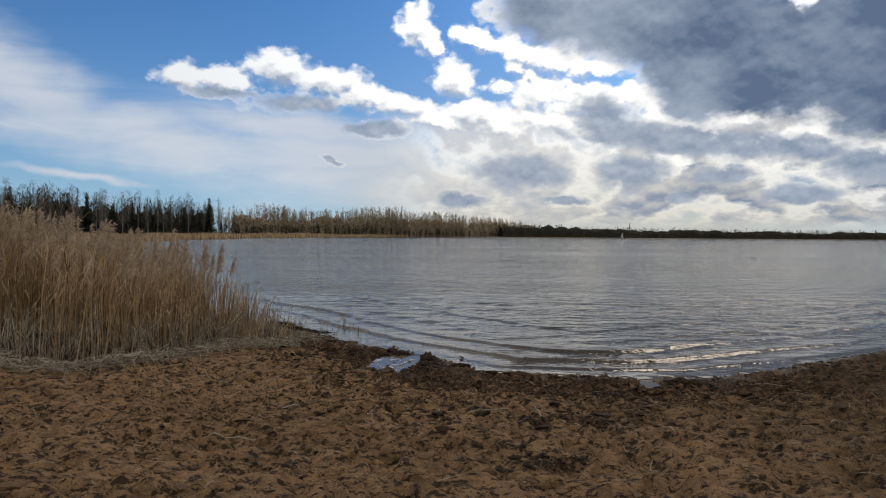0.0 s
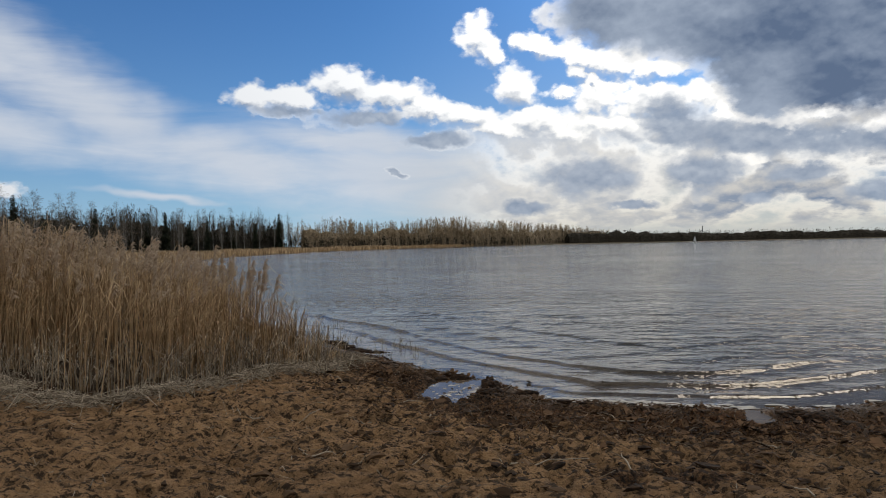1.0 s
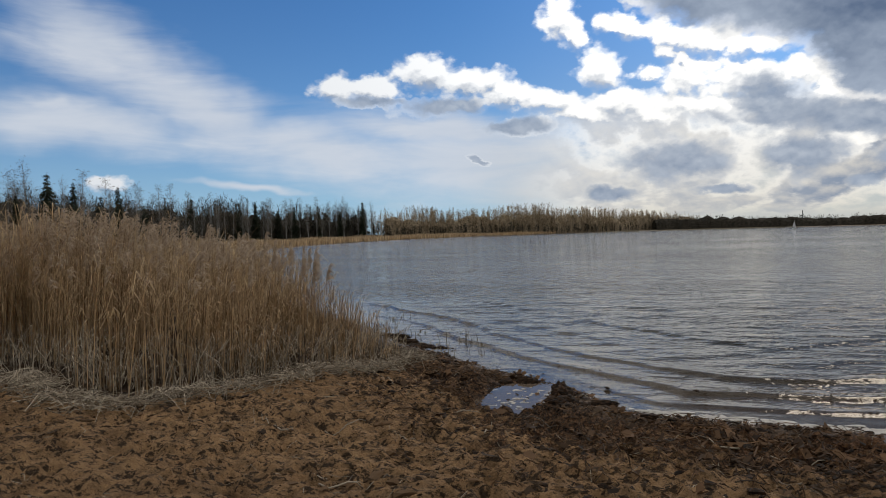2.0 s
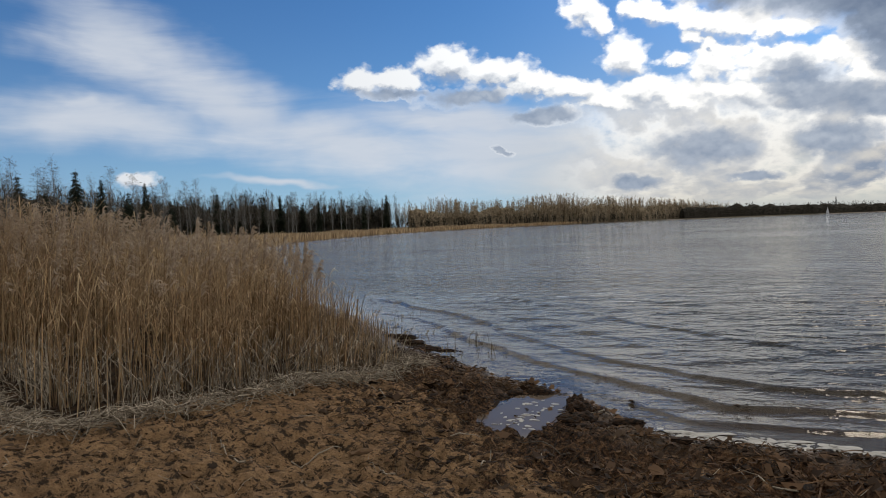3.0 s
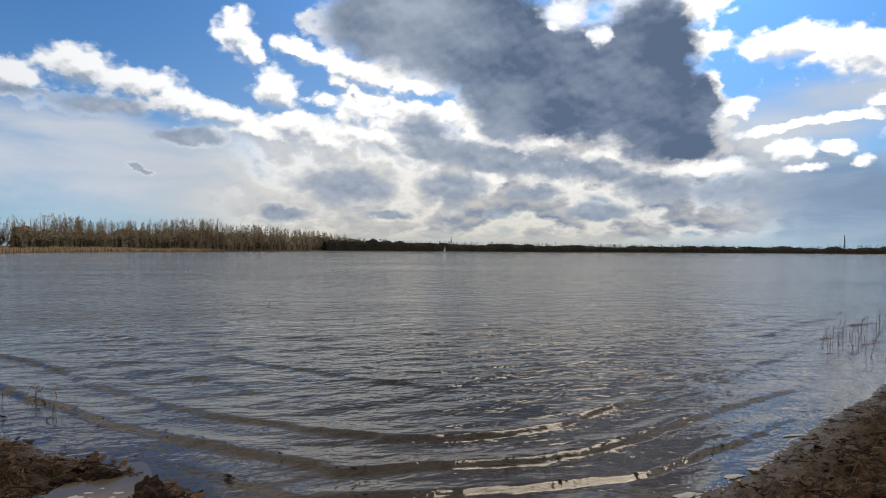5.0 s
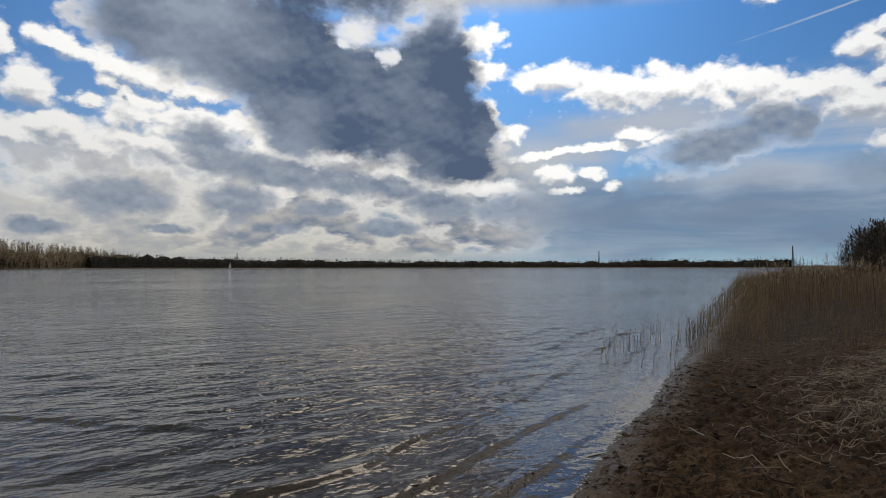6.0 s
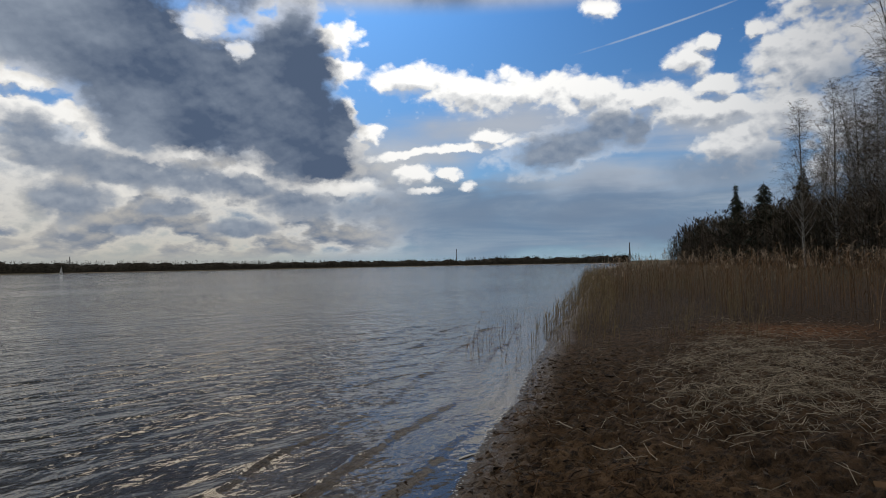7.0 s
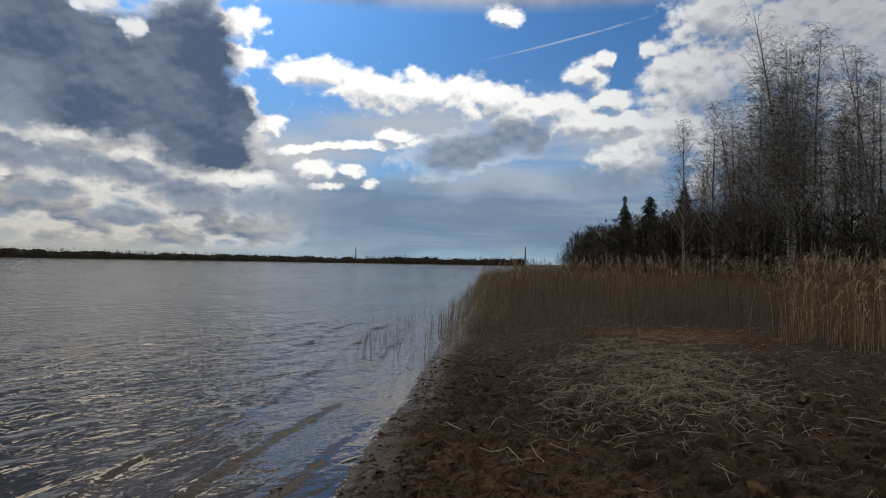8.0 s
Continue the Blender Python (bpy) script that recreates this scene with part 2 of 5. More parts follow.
# grey undersides and shaded clouds, with patchy bright edges
grey = N.math("ADD", N.math("MULTIPLY", lobes(GREY + GREY_EAST, warped), 1.5), N.math("MULTIPLY", puffy, 0.95))
patchy = N.step(drift, 0.36, 0.60)
out = N.mix(N.math("MULTIPLY", N.step(grey, -0.55, -0.1), N.math("ADD", 0.05, N.math("MULTIPLY", patchy, 0.35))), out, white)
soft_grey = N.math("ADD", lobes(GREY_SOFT, soft_where), N.math("MULTIPLY", puffy, 0.35))
out = N.mix(N.math("MULTIPLY", N.step(soft_grey, -0.6, 0.9), 0.75), out, (0.24, 0.33, 0.47, 1))
body = N.mix(N.math("ADD", 0.5, N.math("MULTIPLY", relief, -0.7), clamp=True), (0.47, 0.53, 0.62, 1), (0.145, 0.215, 0.34, 1))
out = N.mix(N.math("MULTIPLY", N.step(grey, -0.32, 0.70), 0.9), out, body)
# the large dark cloud; light spills round its edges
dark = N.math("ADD", lobes(DARK, warped), N.math("MULTIPLY", puffy, 0.42))
gaps = N.math("ADD", lobes(GAPS, warped), N.math("MULTIPLY", puffy, 0.9))
dark = N.math("MINIMUM", dark, N.math("MULTIPLY", gaps, -0.7))
depth = N.math("ADD", N.math("ADD", N.math("MULTIPLY", drift, 2.4), N.math("MULTIPLY", N.math("SUBTRACT", 24.0, az), 0.022)), N.math("ADD", -0.90, N.math("MULTIPLY", relief, 0.40)), clamp=True)
# the overhead part out of view is darkened further, for the reflections
depth = N.math("SUBTRACT", depth, N.math("MULTIPLY", N.math("MAXIMUM", N.math("SUBTRACT", el, 20.0), 0.0), 0.03), clamp=True)
body_grey = N.mix(depth, (0.115, 0.165, 0.265, 1), (0.40, 0.47, 0.58, 1))
spill = N.step(dark, -0.36, -0.14)
out = N.mix(N.math("MULTIPLY", spill, N.math("ADD", 0.12, N.math("MULTIPLY", patchy, 0.65))), out, N.mix(N.math("ADD", 0.5, N.math("MULTIPLY", relief, -0.8), clamp=True), (1.3, 1.25, 1.16, 1), (0.66, 0.68, 0.72, 1)))
out = N.mix(N.step(dark, -0.24, 0.20), out, body_grey)
out = N.mix(N.math("MULTIPLY", N.step(gaps, -0.45, 0.55), 0.92), out, (1.2, 1.17, 1.12, 1))
# a thin contrail
trail = N.step(N.math("ADD", lobes([(64.8, 18.8, 8.6, 0.13, 11.5)], flat), N.math("MULTIPLY", N.math("SUBTRACT", fine.outputs[0], 0.5), 0.9)), 0.0, 0.9)
out = N.mix(N.math("MULTIPLY", trail, 0.5), out, (0.75, 0.82, 0.9, 1))
bg = N.node("ShaderNodeBackground", {0: out, 1: 1.0})
N.t.links.new(bg.outputs[0], N.node("ShaderNodeOutputWorld").inputs[0])

sun = bpy.data.lights.new("sun", "SUN")
sun.energy, sun.angle, sun.color = 0.75, radians(22), (1.0, 0.88, 0.72)
sun_ob = new("sun", sun)
sun_ob.matrix_world = look(s_dir * 50, (0, 0, 0))


# ---- materials ----
def material(name, rough=0.8, spec=0.3):
    m = bpy.data.materials.new(name)
    m.use_nodes = True
    net = Net(m.node_tree)
    p = m.node_tree.nodes["Principled BSDF"]
    p.inputs["Roughness"].default_value = rough
    p.inputs["Specular IOR Level"].default_value = spec
    return m, net, p


def place(net):
    return net.node("ShaderNodeTexCoord").outputs["Object"]


def attribute(net, name):
    return net.node("ShaderNodeAttribute", attribute_name=name).outputs["Fac"]


def bump(net, p, height, strength, distance):
    b = net.node("ShaderNodeBump", {"Strength": strength, "Distance": distance, "Height": height})
    net.t.links.new(b.outputs[0], p.inputs["Normal"])


def tone(net, p, colour):
    net.t.links.new(colour, p.inputs["Base Color"])


def sand_material():
    m, n, p = material("sand", 0.9, 0.25)
    o = place(n)
    grain = n.noise(o, 160.0, 3.0, 0.7).outputs[0]
    mid = n.noise(o, 9.0, 6.0, 0.65).outputs[0]
    big = n.noise(o, 0.9, 4.0, 0.6).outputs[0]
    c = n.mix(n.step(big, 0.35, 0.65), (0.335, 0.192, 0.092, 1), (0.44, 0.262, 0.128, 1))
    c = n.mix(n.step(mid, 0.40, 0.56), n.mix(0.55, c, (0.090, 0.050, 0.024, 1)), c)
    c = n.mix(n.math("MULTIPLY", n.step(grain, 0.3, 0.7), 0.3), c, (0.54, 0.36, 0.19, 1))
    # dark debris, its coverage raised to stand in for shade in the treads
    crumb_where = n.node("ShaderNodeMapping", {"Vector": o, "Scale": (0.75, 1.25, 1)}).outputs[0]
    scraps = n.step(n.noise(crumb_where, 15.0, 7.0, 0.74).outputs[0], 0.522, 0.562)
    c = n.mix(n.math("MULTIPLY", scraps, 0.9), c, (0.030, 0.019, 0.011, 1))
    bits = n.step(n.noise(crumb_where, 46.0, 4.0, 0.7).outputs[0], 0.60, 0.64)
    c = n.mix(n.math("MULTIPLY", bits, 0.8), c, (0.040, 0.026, 0.015, 1))
    # dark soil towards the right, and shade painted under the reeds
    humus_shade = n.math("MULTIPLY", attribute(n, "humus_shade"), n.math("ADD", 0.72, n.math("MULTIPLY", mid, 0.5)), clamp=True)
    c = n.mix(humus_shade, c, n.mix(n.step(mid, 0.40, 0.62), (0.011, 0.007, 0.004, 1), (0.100, 0.058, 0.030, 1)))
    # torn-up plant matter along the water line
    matter = attribute(n, "matter")
    patch = n.step(n.math("ADD", matter, n.math("MULTIPLY", n.math("SUBTRACT", n.noise(o, 6.0, 8.0, 0.72).outputs[0], 0.5), 1.7)), 0.44, 0.62)
    peat = n.mix(n.step(n.noise(o, 34.0, 8.0, 0.75).outputs[0], 0.44, 0.62), (0.008, 0.005, 0.004, 1), (0.21, 0.108, 0.050, 1))
    c = n.mix(n.math("MULTIPLY", patch, 0.92), c, peat)
    rust = n.math("MULTIPLY", attribute(n, "rust"), n.step(mid, 0.3, 0.6))
    c = n.mix(rust, c, (0.26, 0.11, 0.04, 1))
    wet = attribute(n, "wet")
    c = n.mix(n.math("MULTIPLY", wet, 0.75), c, (0.22, 0.165, 0.12, 1))
    far = attribute(n, "turf")
    turf = n.mix(n.noise(o, 0.4, 6.0).outputs[0], (0.04, 0.036, 0.018, 1), (0.11, 0.085, 0.042, 1))
    c = n.mix(far, c, turf)
    tone(n, p, c)
    n.t.links.new(n.math("SUBTRACT", 0.92, n.math("MULTIPLY", wet, 0.72)), p.inputs["Roughness"])
    h = n.math("ADD", n.math("MULTIPLY", mid, 0.9), n.math("ADD", n.math("MULTIPLY", n.noise(o, 30.0, 6.0, 0.7).outputs[0], 0.9), n.math("MULTIPLY", grain, 0.10)))
    h = n.math("ADD", h, n.math("MULTIPLY", scraps, 0.12))
    bump(n, p, h, 1.0, 0.085)
    return m


def water_material(name, ripple=1.0, silt=(0.018, 0.016, 0.011, 1)):
    m, n, p = material(name)
    t = m.node_tree
    o = place(n)

    def height(where, turn, sx, sy, detail, tall):
        q = n.node("ShaderNodeMapping", {"Vector": where, "Rotation": (0, 0, radians(turn)), "Scale": (sx, sy, 1)}).outputs[0]
        return n.math("MULTIPLY", n.noise(q, 1.0, detail, 0.5, 0.25).outputs[0], tall * ripple)

    def surface(where):
        h = None
        for turn, sx, sy, detail, tall in ((5, 0.42, 1.15, 1.0, 0.11), (-9, 1.8, 3.1, 1.0, 0.072), (13, 5.4, 8.5, 1.0, 0.037), (-24, 13.0, 18.0, 1.5, 0.016)):
            k = height(where, turn, sx, sy, detail, tall)
            h = k if h is None else n.math("ADD", h, k)
        return h
    # ripples: the true slope of one height field, crests lying across the wind
    gust_where = n.node("ShaderNodeMapping", {"Vector": o, "Rotation": (0, 0, radians(6)), "Scale": (0.018, 0.085, 1)}).outputs[0]
    gusts = n.step(n.noise(gust_where, 1.0, 5.0, 0.6, 0.3).outputs[0], 0.32, 0.68, 0.6, 1.15)
    gap, here = 0.012, surface(o)
    sx = n.math("DIVIDE", n.math("SUBTRACT", here, surface(n.vec("ADD", o, (gap, 0, 0)))), gap)
    sy = n.math("DIVIDE", n.math("SUBTRACT", here, surface(n.vec("ADD", o, (0, gap, 0)))), gap)
    tilt = n.xyz(sx, sy, 0.0)
    # the faces towards the beach are steep, the backs gentle
    inward = (-0.30, -0.954, 0.0)
    back = n.math("MINIMUM", n.vec("DOT_PRODUCT", tilt, inward), 0.0)
    tilt = n.vec("ADD", tilt, n.scale(inward, n.math("SUBTRACT", 0.03, n.math("MULTIPLY", back, 0.7))))
    calm = attribute(n, "sheltered")
    tilt = n.scale(tilt, n.math("MULTIPLY", gusts, n.math("SUBTRACT", 1.0, n.math("MULTIPLY", calm, 0.86))))
    b = n.vec("NORMALIZE", n.vec("ADD", n.node("ShaderNodeNewGeometry").outputs["Normal"], tilt))
    deep = attribute(n, "deep")
    body = n.node("ShaderNodeBsdfDiffuse", {0: n.mix(n.step(deep, 0.25, 0.85), (0.13, 0.10, 0.072, 1), silt), "Normal": b})
    clear = n.node("ShaderNodeBsdfTransparent", {0: (0.80, 0.77, 0.68, 1)})
    under = n.node("ShaderNodeMixShader", {0: deep, 1: clear.outputs[0], 2: body.outputs[0]})
    gloss = n.node("ShaderNodeBsdfGlossy", {"Color": (0.97, 0.94, 0.90, 1), "Roughness": 0.055, "Normal": b})
    fres = n.node("ShaderNodeFresnel", {"IOR": 1.33, "Normal": b})
    mixed = n.node("ShaderNodeMixShader", {0: fres.outputs[0], 1: under.outputs[0], 2: gloss.outputs[0]})
    t.links.new(mixed.outputs[0], t.nodes["Material Output"].inputs[0])
    return m


def plant_material(name, pale, dark, rough=0.75, island=True, through_light=0.0):
    m, n, p = material(name, rough, 0.25)
    o = place(n)
    pick = n.node("ShaderNodeNewGeometry").outputs["Random Per Island"] if island else n.node("ShaderNodeObjectInfo").outputs["Random"]
    c = n.mix(pick, dark, pale)
    c = n.mix(n.math("MULTIPLY", n.noise(o, 14.0, 4.0).outputs[0], 0.55), c, dark)
    tone(n, p, c)
    if through_light:
        t = m.node_tree
        tr = n.node("ShaderNodeBsdfTranslucent", {0: c})
        mx = n.node("ShaderNodeMixShader", {0: through_light, 1: p.outputs[0], 2: tr.outputs[0]})
        t.links.new(mx.outputs[0], t.nodes["Material Output"].inputs[0])
    return m


def bark_material(name, pale, dark, scale=6.0, marks=0.5):
    m, n, p = material(name, 0.85, 0.2)
    o = place(n)
    q = n.node("ShaderNodeMapping", {"Vector": o, "Scale": (1, 1, 3.0)}).outputs[0]
    k = n.noise(q, scale, 5.0, 0.65).outputs[0]
    c = n.mix(n.step(k, marks - 0.06, marks + 0.06), dark, pale)
    tone(n, p, c)
    bump(n, p, k, 0.5, 0.02)
    return m


def plain_material(name, colour, rough=0.5, spec=0.5, metal=0.0, grain=12.0, sheer=0.0):
    m, n, p = material(name, rough, spec)
    p.inputs["Metallic"].default_value = metal
    k = n.noise(place(n), grain, 5.0).outputs[0]
    tone(n, p, n.mix(n.math("MULTIPLY", k, 0.4), (*colour, 1), (*[v * 0.7 for v in colour], 1)))
    if sheer:
        t = m.node_tree
        tr = n.node("ShaderNodeBsdfTranslucent", {0: (*colour, 1)})
        mx = n.node("ShaderNodeMixShader", {0: sheer, 1: p.outputs[0], 2: tr.outputs[0]})
        t.links.new(mx.outputs[0], t.nodes["Material Output"].inputs[0])
    return m


M_SAND = sand_material()
M_WATER = water_material("lake_water")
M_PUDDLE = water_material("puddle_water", 0.03, (0.15, 0.115, 0.085, 1))
M_REED = plant_material("dry_reed_stalk", (0.95, 0.72, 0.44, 1), (0.16, 0.098, 0.048, 1), 0.6, through_light=0.48)
# darker brown than dry_reed_stalk, for the right-hand bed and wading reeds
M_REED_DARK = plant_material("brown_reed", (0.30, 0.185, 0.10, 1), (0.075, 0.046, 0.025, 1), 0.7, through_light=0.15)
M_PLUME = plant_material("reed_plume", (0.64, 0.52, 0.39, 1), (0.30, 0.22, 0.15, 1), 0.9, through_light=0.4)
M_LITTER = plant_material("bleached_reed_litter", (0.76, 0.65, 0.49, 1), (0.07, 0.05, 0.032, 1), 0.75)
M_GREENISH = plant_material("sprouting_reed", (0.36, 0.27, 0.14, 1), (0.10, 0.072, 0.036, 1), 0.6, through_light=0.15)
M_BIRCH = bark_material("birch_bark", (0.36, 0.345, 0.32, 1), (0.04, 0.036, 0.032, 1), 3.5, 0.48)
M_TWIG = plant_material("twigs", (0.22, 0.18, 0.135, 1), (0.06, 0.046, 0.036, 1), 0.85)
M_BUDS = plant_material("opening_buds", (0.16, 0.13, 0.06, 1), (0.07, 0.055, 0.03, 1), 0.8, through_light=0.25)
M_TRUNK = bark_material("grey_bark", (0.13, 0.10, 0.075, 1), (0.05, 0.04, 0.03, 1), 7.0)
M_NEEDLE = plant_material("spruce_needles", (0.045, 0.052, 0.026, 1), (0.012, 0.018, 0.010, 1), 0.7)
# tan twigs, with aerial haze put into the colour as extra paleness
M_FAR_TWIG = plant_material("far_bare_twigs", (0.54, 0.43, 0.29, 1), (0.22, 0.17, 0.11, 1), 0.9, through_light=0.3)
M_FAR_DARK = plant_material("far_dark_wood", (0.085, 0.072, 0.048, 1), (0.030, 0.030, 0.024, 1), 0.9, through_light=0.2)
# gap fillers of the far woods, darker than the twigs for inner shade
M_MASS = bark_material("wood_inside_shade", (0.05, 0.042, 0.030, 1), (0.016, 0.015, 0.011, 1), 0.7)
M_MASS_TAN = bark_material("brush_inside_shade", (0.29, 0.225, 0.145, 1), (0.10, 0.076, 0.048, 1), 0.9)
M_LEAF = plant_material("rotting_leaf", (0.21, 0.115, 0.055, 1), (0.016, 0.010, 0.006, 1), 0.85)
M_SCRAP = plant_material("trodden_scrap", (0.085, 0.050, 0.026, 1), (0.014, 0.009, 0.006, 1), 0.85)
M_PEAT = bark_material("peaty_mud", (0.050, 0.028, 0.015, 1), (0.010, 0.007, 0.005, 1), 22.0)
M_CLOD = plant_material("sand_clod", (0.17, 0.10, 0.05, 1), (0.030, 0.019, 0.011, 1), 0.95)
M_FOAM = plain_material("foam", (0.52, 0.49, 0.44), 0.7, 0.4, 0.0, 60.0)
M_SAIL = plain_material("sailcloth", (0.70, 0.70, 0.71), 0.8, 0.2, 0.0, 2.0, 0.3)
M_HULL = plain_material("white_hull", (0.7, 0.71, 0.72), 0.35, 0.5, 0.0, 2.0)
M_METAL = plain_material("weathered_steel", (0.16, 0.17, 0.18), 0.6, 0.5, 0.3, 3.0)


# ---- mesh helpers ----
rng = np.random.default_rng(7)


class Heap:
    """Collects vertices, triangles and quads as arrays, and becomes one mesh."""
    def __init__(self):
        self.v, self.q, self.t, self.n = [], [], [], 0

    def add(self, verts, quads=None, tris=None):
        verts = np.asarray(verts, float).reshape(-1, 3)
        if quads is not None and len(quads):
            self.q.append(np.asarray(quads, int).reshape(-1, 4) + self.n)
        if tris is not None and len(tris):
            self.t.append(np.asarray(tris, int).reshape(-1, 3) + self.n)
        self.v.append(verts)
        self.n += len(verts)

    def mesh(self, name, mat, smooth=False):
        v = np.concatenate(self.v)
        q = np.concatenate(self.q) if self.q else np.zeros((0, 4), int)
        t = np.concatenate(self.t) if self.t else np.zeros((0, 3), int)
        me = bpy.data.meshes.new(name)
        me.vertices.add(len(v))
        me.vertices.foreach_set("co", v.ravel())
        me.loops.add(q.size + t.size)
        me.loops.foreach_set("vertex_index", np.concatenate([q.ravel(), t.ravel()]).astype(np.int32))
        me.polygons.add(len(q) + len(t))
        me.polygons.foreach_set("loop_start", np.concatenate([np.arange(len(q)) * 4, q.size + np.arange(len(t)) * 3]).astype(np.int32))
        me.polygons.foreach_set("use_smooth", np.full(len(q) + len(t), smooth))
        me.update(calc_edges=True)
        me.validate()
        me.materials.append(mat)
        return me


def part(name, mesh, parent=None, label=""):
    ob = new(name, mesh)
    if parent is not None:
        ob.parent = parent
    return tagged(ob, label)


def ribbons(heap, a, b, c, width, side):
    """Blades through a, b and c (arrays of points), tapering to a point at c."""
    n = len(a)
    w = (np.asarray(width).reshape(-1, 1) * side) / 2
    v = np.stack([a - w * 0.7, a + w * 0.7, b - w, b + w, c], 1)
    base = np.arange(n)[:, None] * 5
    heap.add(v, base + np.array([0, 1, 3, 2]), base + np.array([2, 3, 4]))


def rods(heap, points, radii, sides=3):
    """Thin tubes: points (n, k, 3), radii (n, k)."""
    n, k, _ = points.shape
    d = points[:, -1] - points[:, 0]
    d = d / np.maximum(np.linalg.norm(d, axis=1, keepdims=True), 1e-9)
    ref = np.where(np.abs(d[:, 2:3]) > 0.8, np.array([[1.0, 0, 0]]), np.array([[0, 0, 1.0]]))
    u = np.cross(d, ref)
    u /= np.maximum(np.linalg.norm(u, axis=1, keepdims=True), 1e-9)
    w = np.cross(d, u)
    ang = np.arange(sides) * 2 * np.pi / sides
    ring = u[:, None, :] * np.cos(ang)[None, :, None] + w[:, None, :] * np.sin(ang)[None, :, None]
    v = points[:, :, None, :] + ring[:, None, :, :] * radii[:, :, None, None]
    quads = []
    for i in range(k - 1):
        for s in range(sides):
            quads.append((i * sides + s, i * sides + (s + 1) % sides, (i + 1) * sides + (s + 1) % sides, (i + 1) * sides + s))
    base = np.arange(n)[:, None, None] * (k * sides)
    heap.add(v.reshape(-1, 3), (base + np.array(quads)[None]).reshape(-1, 4))


def lattice_noise(x, y, seed=0):
    """Smooth value noise, about -1 to 1."""
    table = np.random.default_rng(seed + 100).random((256, 256)) * 2 - 1
    xi, yi = np.floor(x).astype(int), np.floor(y).astype(int)
    fx, fy = x - xi, y - yi
    fx, fy = fx * fx * (3 - 2 * fx), fy * fy * (3 - 2 * fy)
    g = lambda i, j: table[(xi + i) & 255, (yi + j) & 255]
    return (g(0, 0) * (1 - fx) + g(1, 0) * fx) * (1 - fy) + (g(0, 1) * (1 - fx) + g(1, 1) * fx) * fy


def fractal(x, y, size, octaves=4, seed=0, rough=0.5):
    total, amp, f = 0.0, 1.0, 1.0 / size
    for i in range(octaves):
        a = 0.6 * i + seed
        total = total + amp * lattice_noise((x * math.cos(a) - y * math.sin(a)) * f + 17 * i, (x * math.sin(a) + y * math.cos(a)) * f + 31 * i, seed + i)
        amp, f = amp * rough, f * 2.0
    return total


# ---- the lake's outline ----
NEAR_SHORE = [(-4.7, 15.0), (-3.5, 13.3), (-2.75, 12.2), (-2.1, 11.6), (-1.2, 10.6), (-0.4, 9.9), (0.05, 9.35), (0.5, 8.6), (1.2, 8.45),
              (2.26, 8.27), (3.26, 8.30), (4.1, 8.62), (5.0, 9.18), (6.2, 9.92), (7.4, 10.55), (9.7, 12.0), (14.0, 14.6), (23, 19.8), (33, 25.7)]
FAR_SHORE = [(60, 42), (174, 107), (330, 190), (440, 250), (500, 320), (470, 385), (400, 425), (250, 430), (140, 440), (50, 425), (-20, 385), (-52, 310),
             (-65, 220), (-62, 160), (-56, 122), (-49, 92), (-41, 70), (-31, 50), (-20, 32), (-12, 22), (-8, 18.5), (-6, 16.6)]
LAKE = np.array(NEAR_SHORE + FAR_SHORE)


def shore_distance(x, y):
    """Metres from the lake's outline: positive on land, negative on the water."""
    shape = np.shape(x)
    px, py = np.ravel(x).astype(float), np.ravel(y).astype(float)
    best, inside = np.full(px.shape, 1e18), np.zeros(px.shape, bool)
    for (ax, ay), (bx, by) in zip(LAKE, np.roll(LAKE, -1, axis=0)):
        dx, dy = bx - ax, by - ay
        k = np.clip(((px - ax) * dx + (py - ay) * dy) / (dx * dx + dy * dy), 0, 1)
        best = np.minimum(best, (px - ax - k * dx) ** 2 + (py - ay - k * dy) ** 2)
        if dy != 0:
            inside ^= ((ay > py) != (by > py)) & (px < ax + (py - ay) * dx / dy)
    d = np.sqrt(best)
    return np.where(inside, -d, d).reshape(shape)


def axis(lo, hi, fine, reach, grow=1.13):
    core = np.arange(lo, hi, fine)
    steps, d = [], fine
    total = 0.0
    while total < reach:
        d *= grow
        total += d
        steps.append(total)
    steps = np.array(steps)
    return np.concatenate([(lo - steps)[::-1], core, hi - fine + steps])


PUDDLES = [(-0.66, 9.08, 0.42, 0.74), (2.52, 7.85, 0.15, 0.42)]


def cells(x, y, size, seed):
    """Distance to the nearest of scattered points, one in each square of that size (in squares), and that point's own random number."""
    tab = np.random.default_rng(seed).random((64, 64, 3))
    u, v = np.asarray(x) / size, np.asarray(y) / size
    iu, iv = np.floor(u).astype(int), np.floor(v).astype(int)
    best, own = np.full(u.shape, 9.0), np.zeros(u.shape)
    for i in (-1, 0, 1):
        for j in (-1, 0, 1):
            t = tab[(iu + i) & 63, (iv + j) & 63]
            d = np.hypot(iu + i + t[..., 0] - u, iv + j + t[..., 1] - v)
            own = np.where(d < best, t[..., 2], own)
            best = np.minimum(best, d)
    return best, own


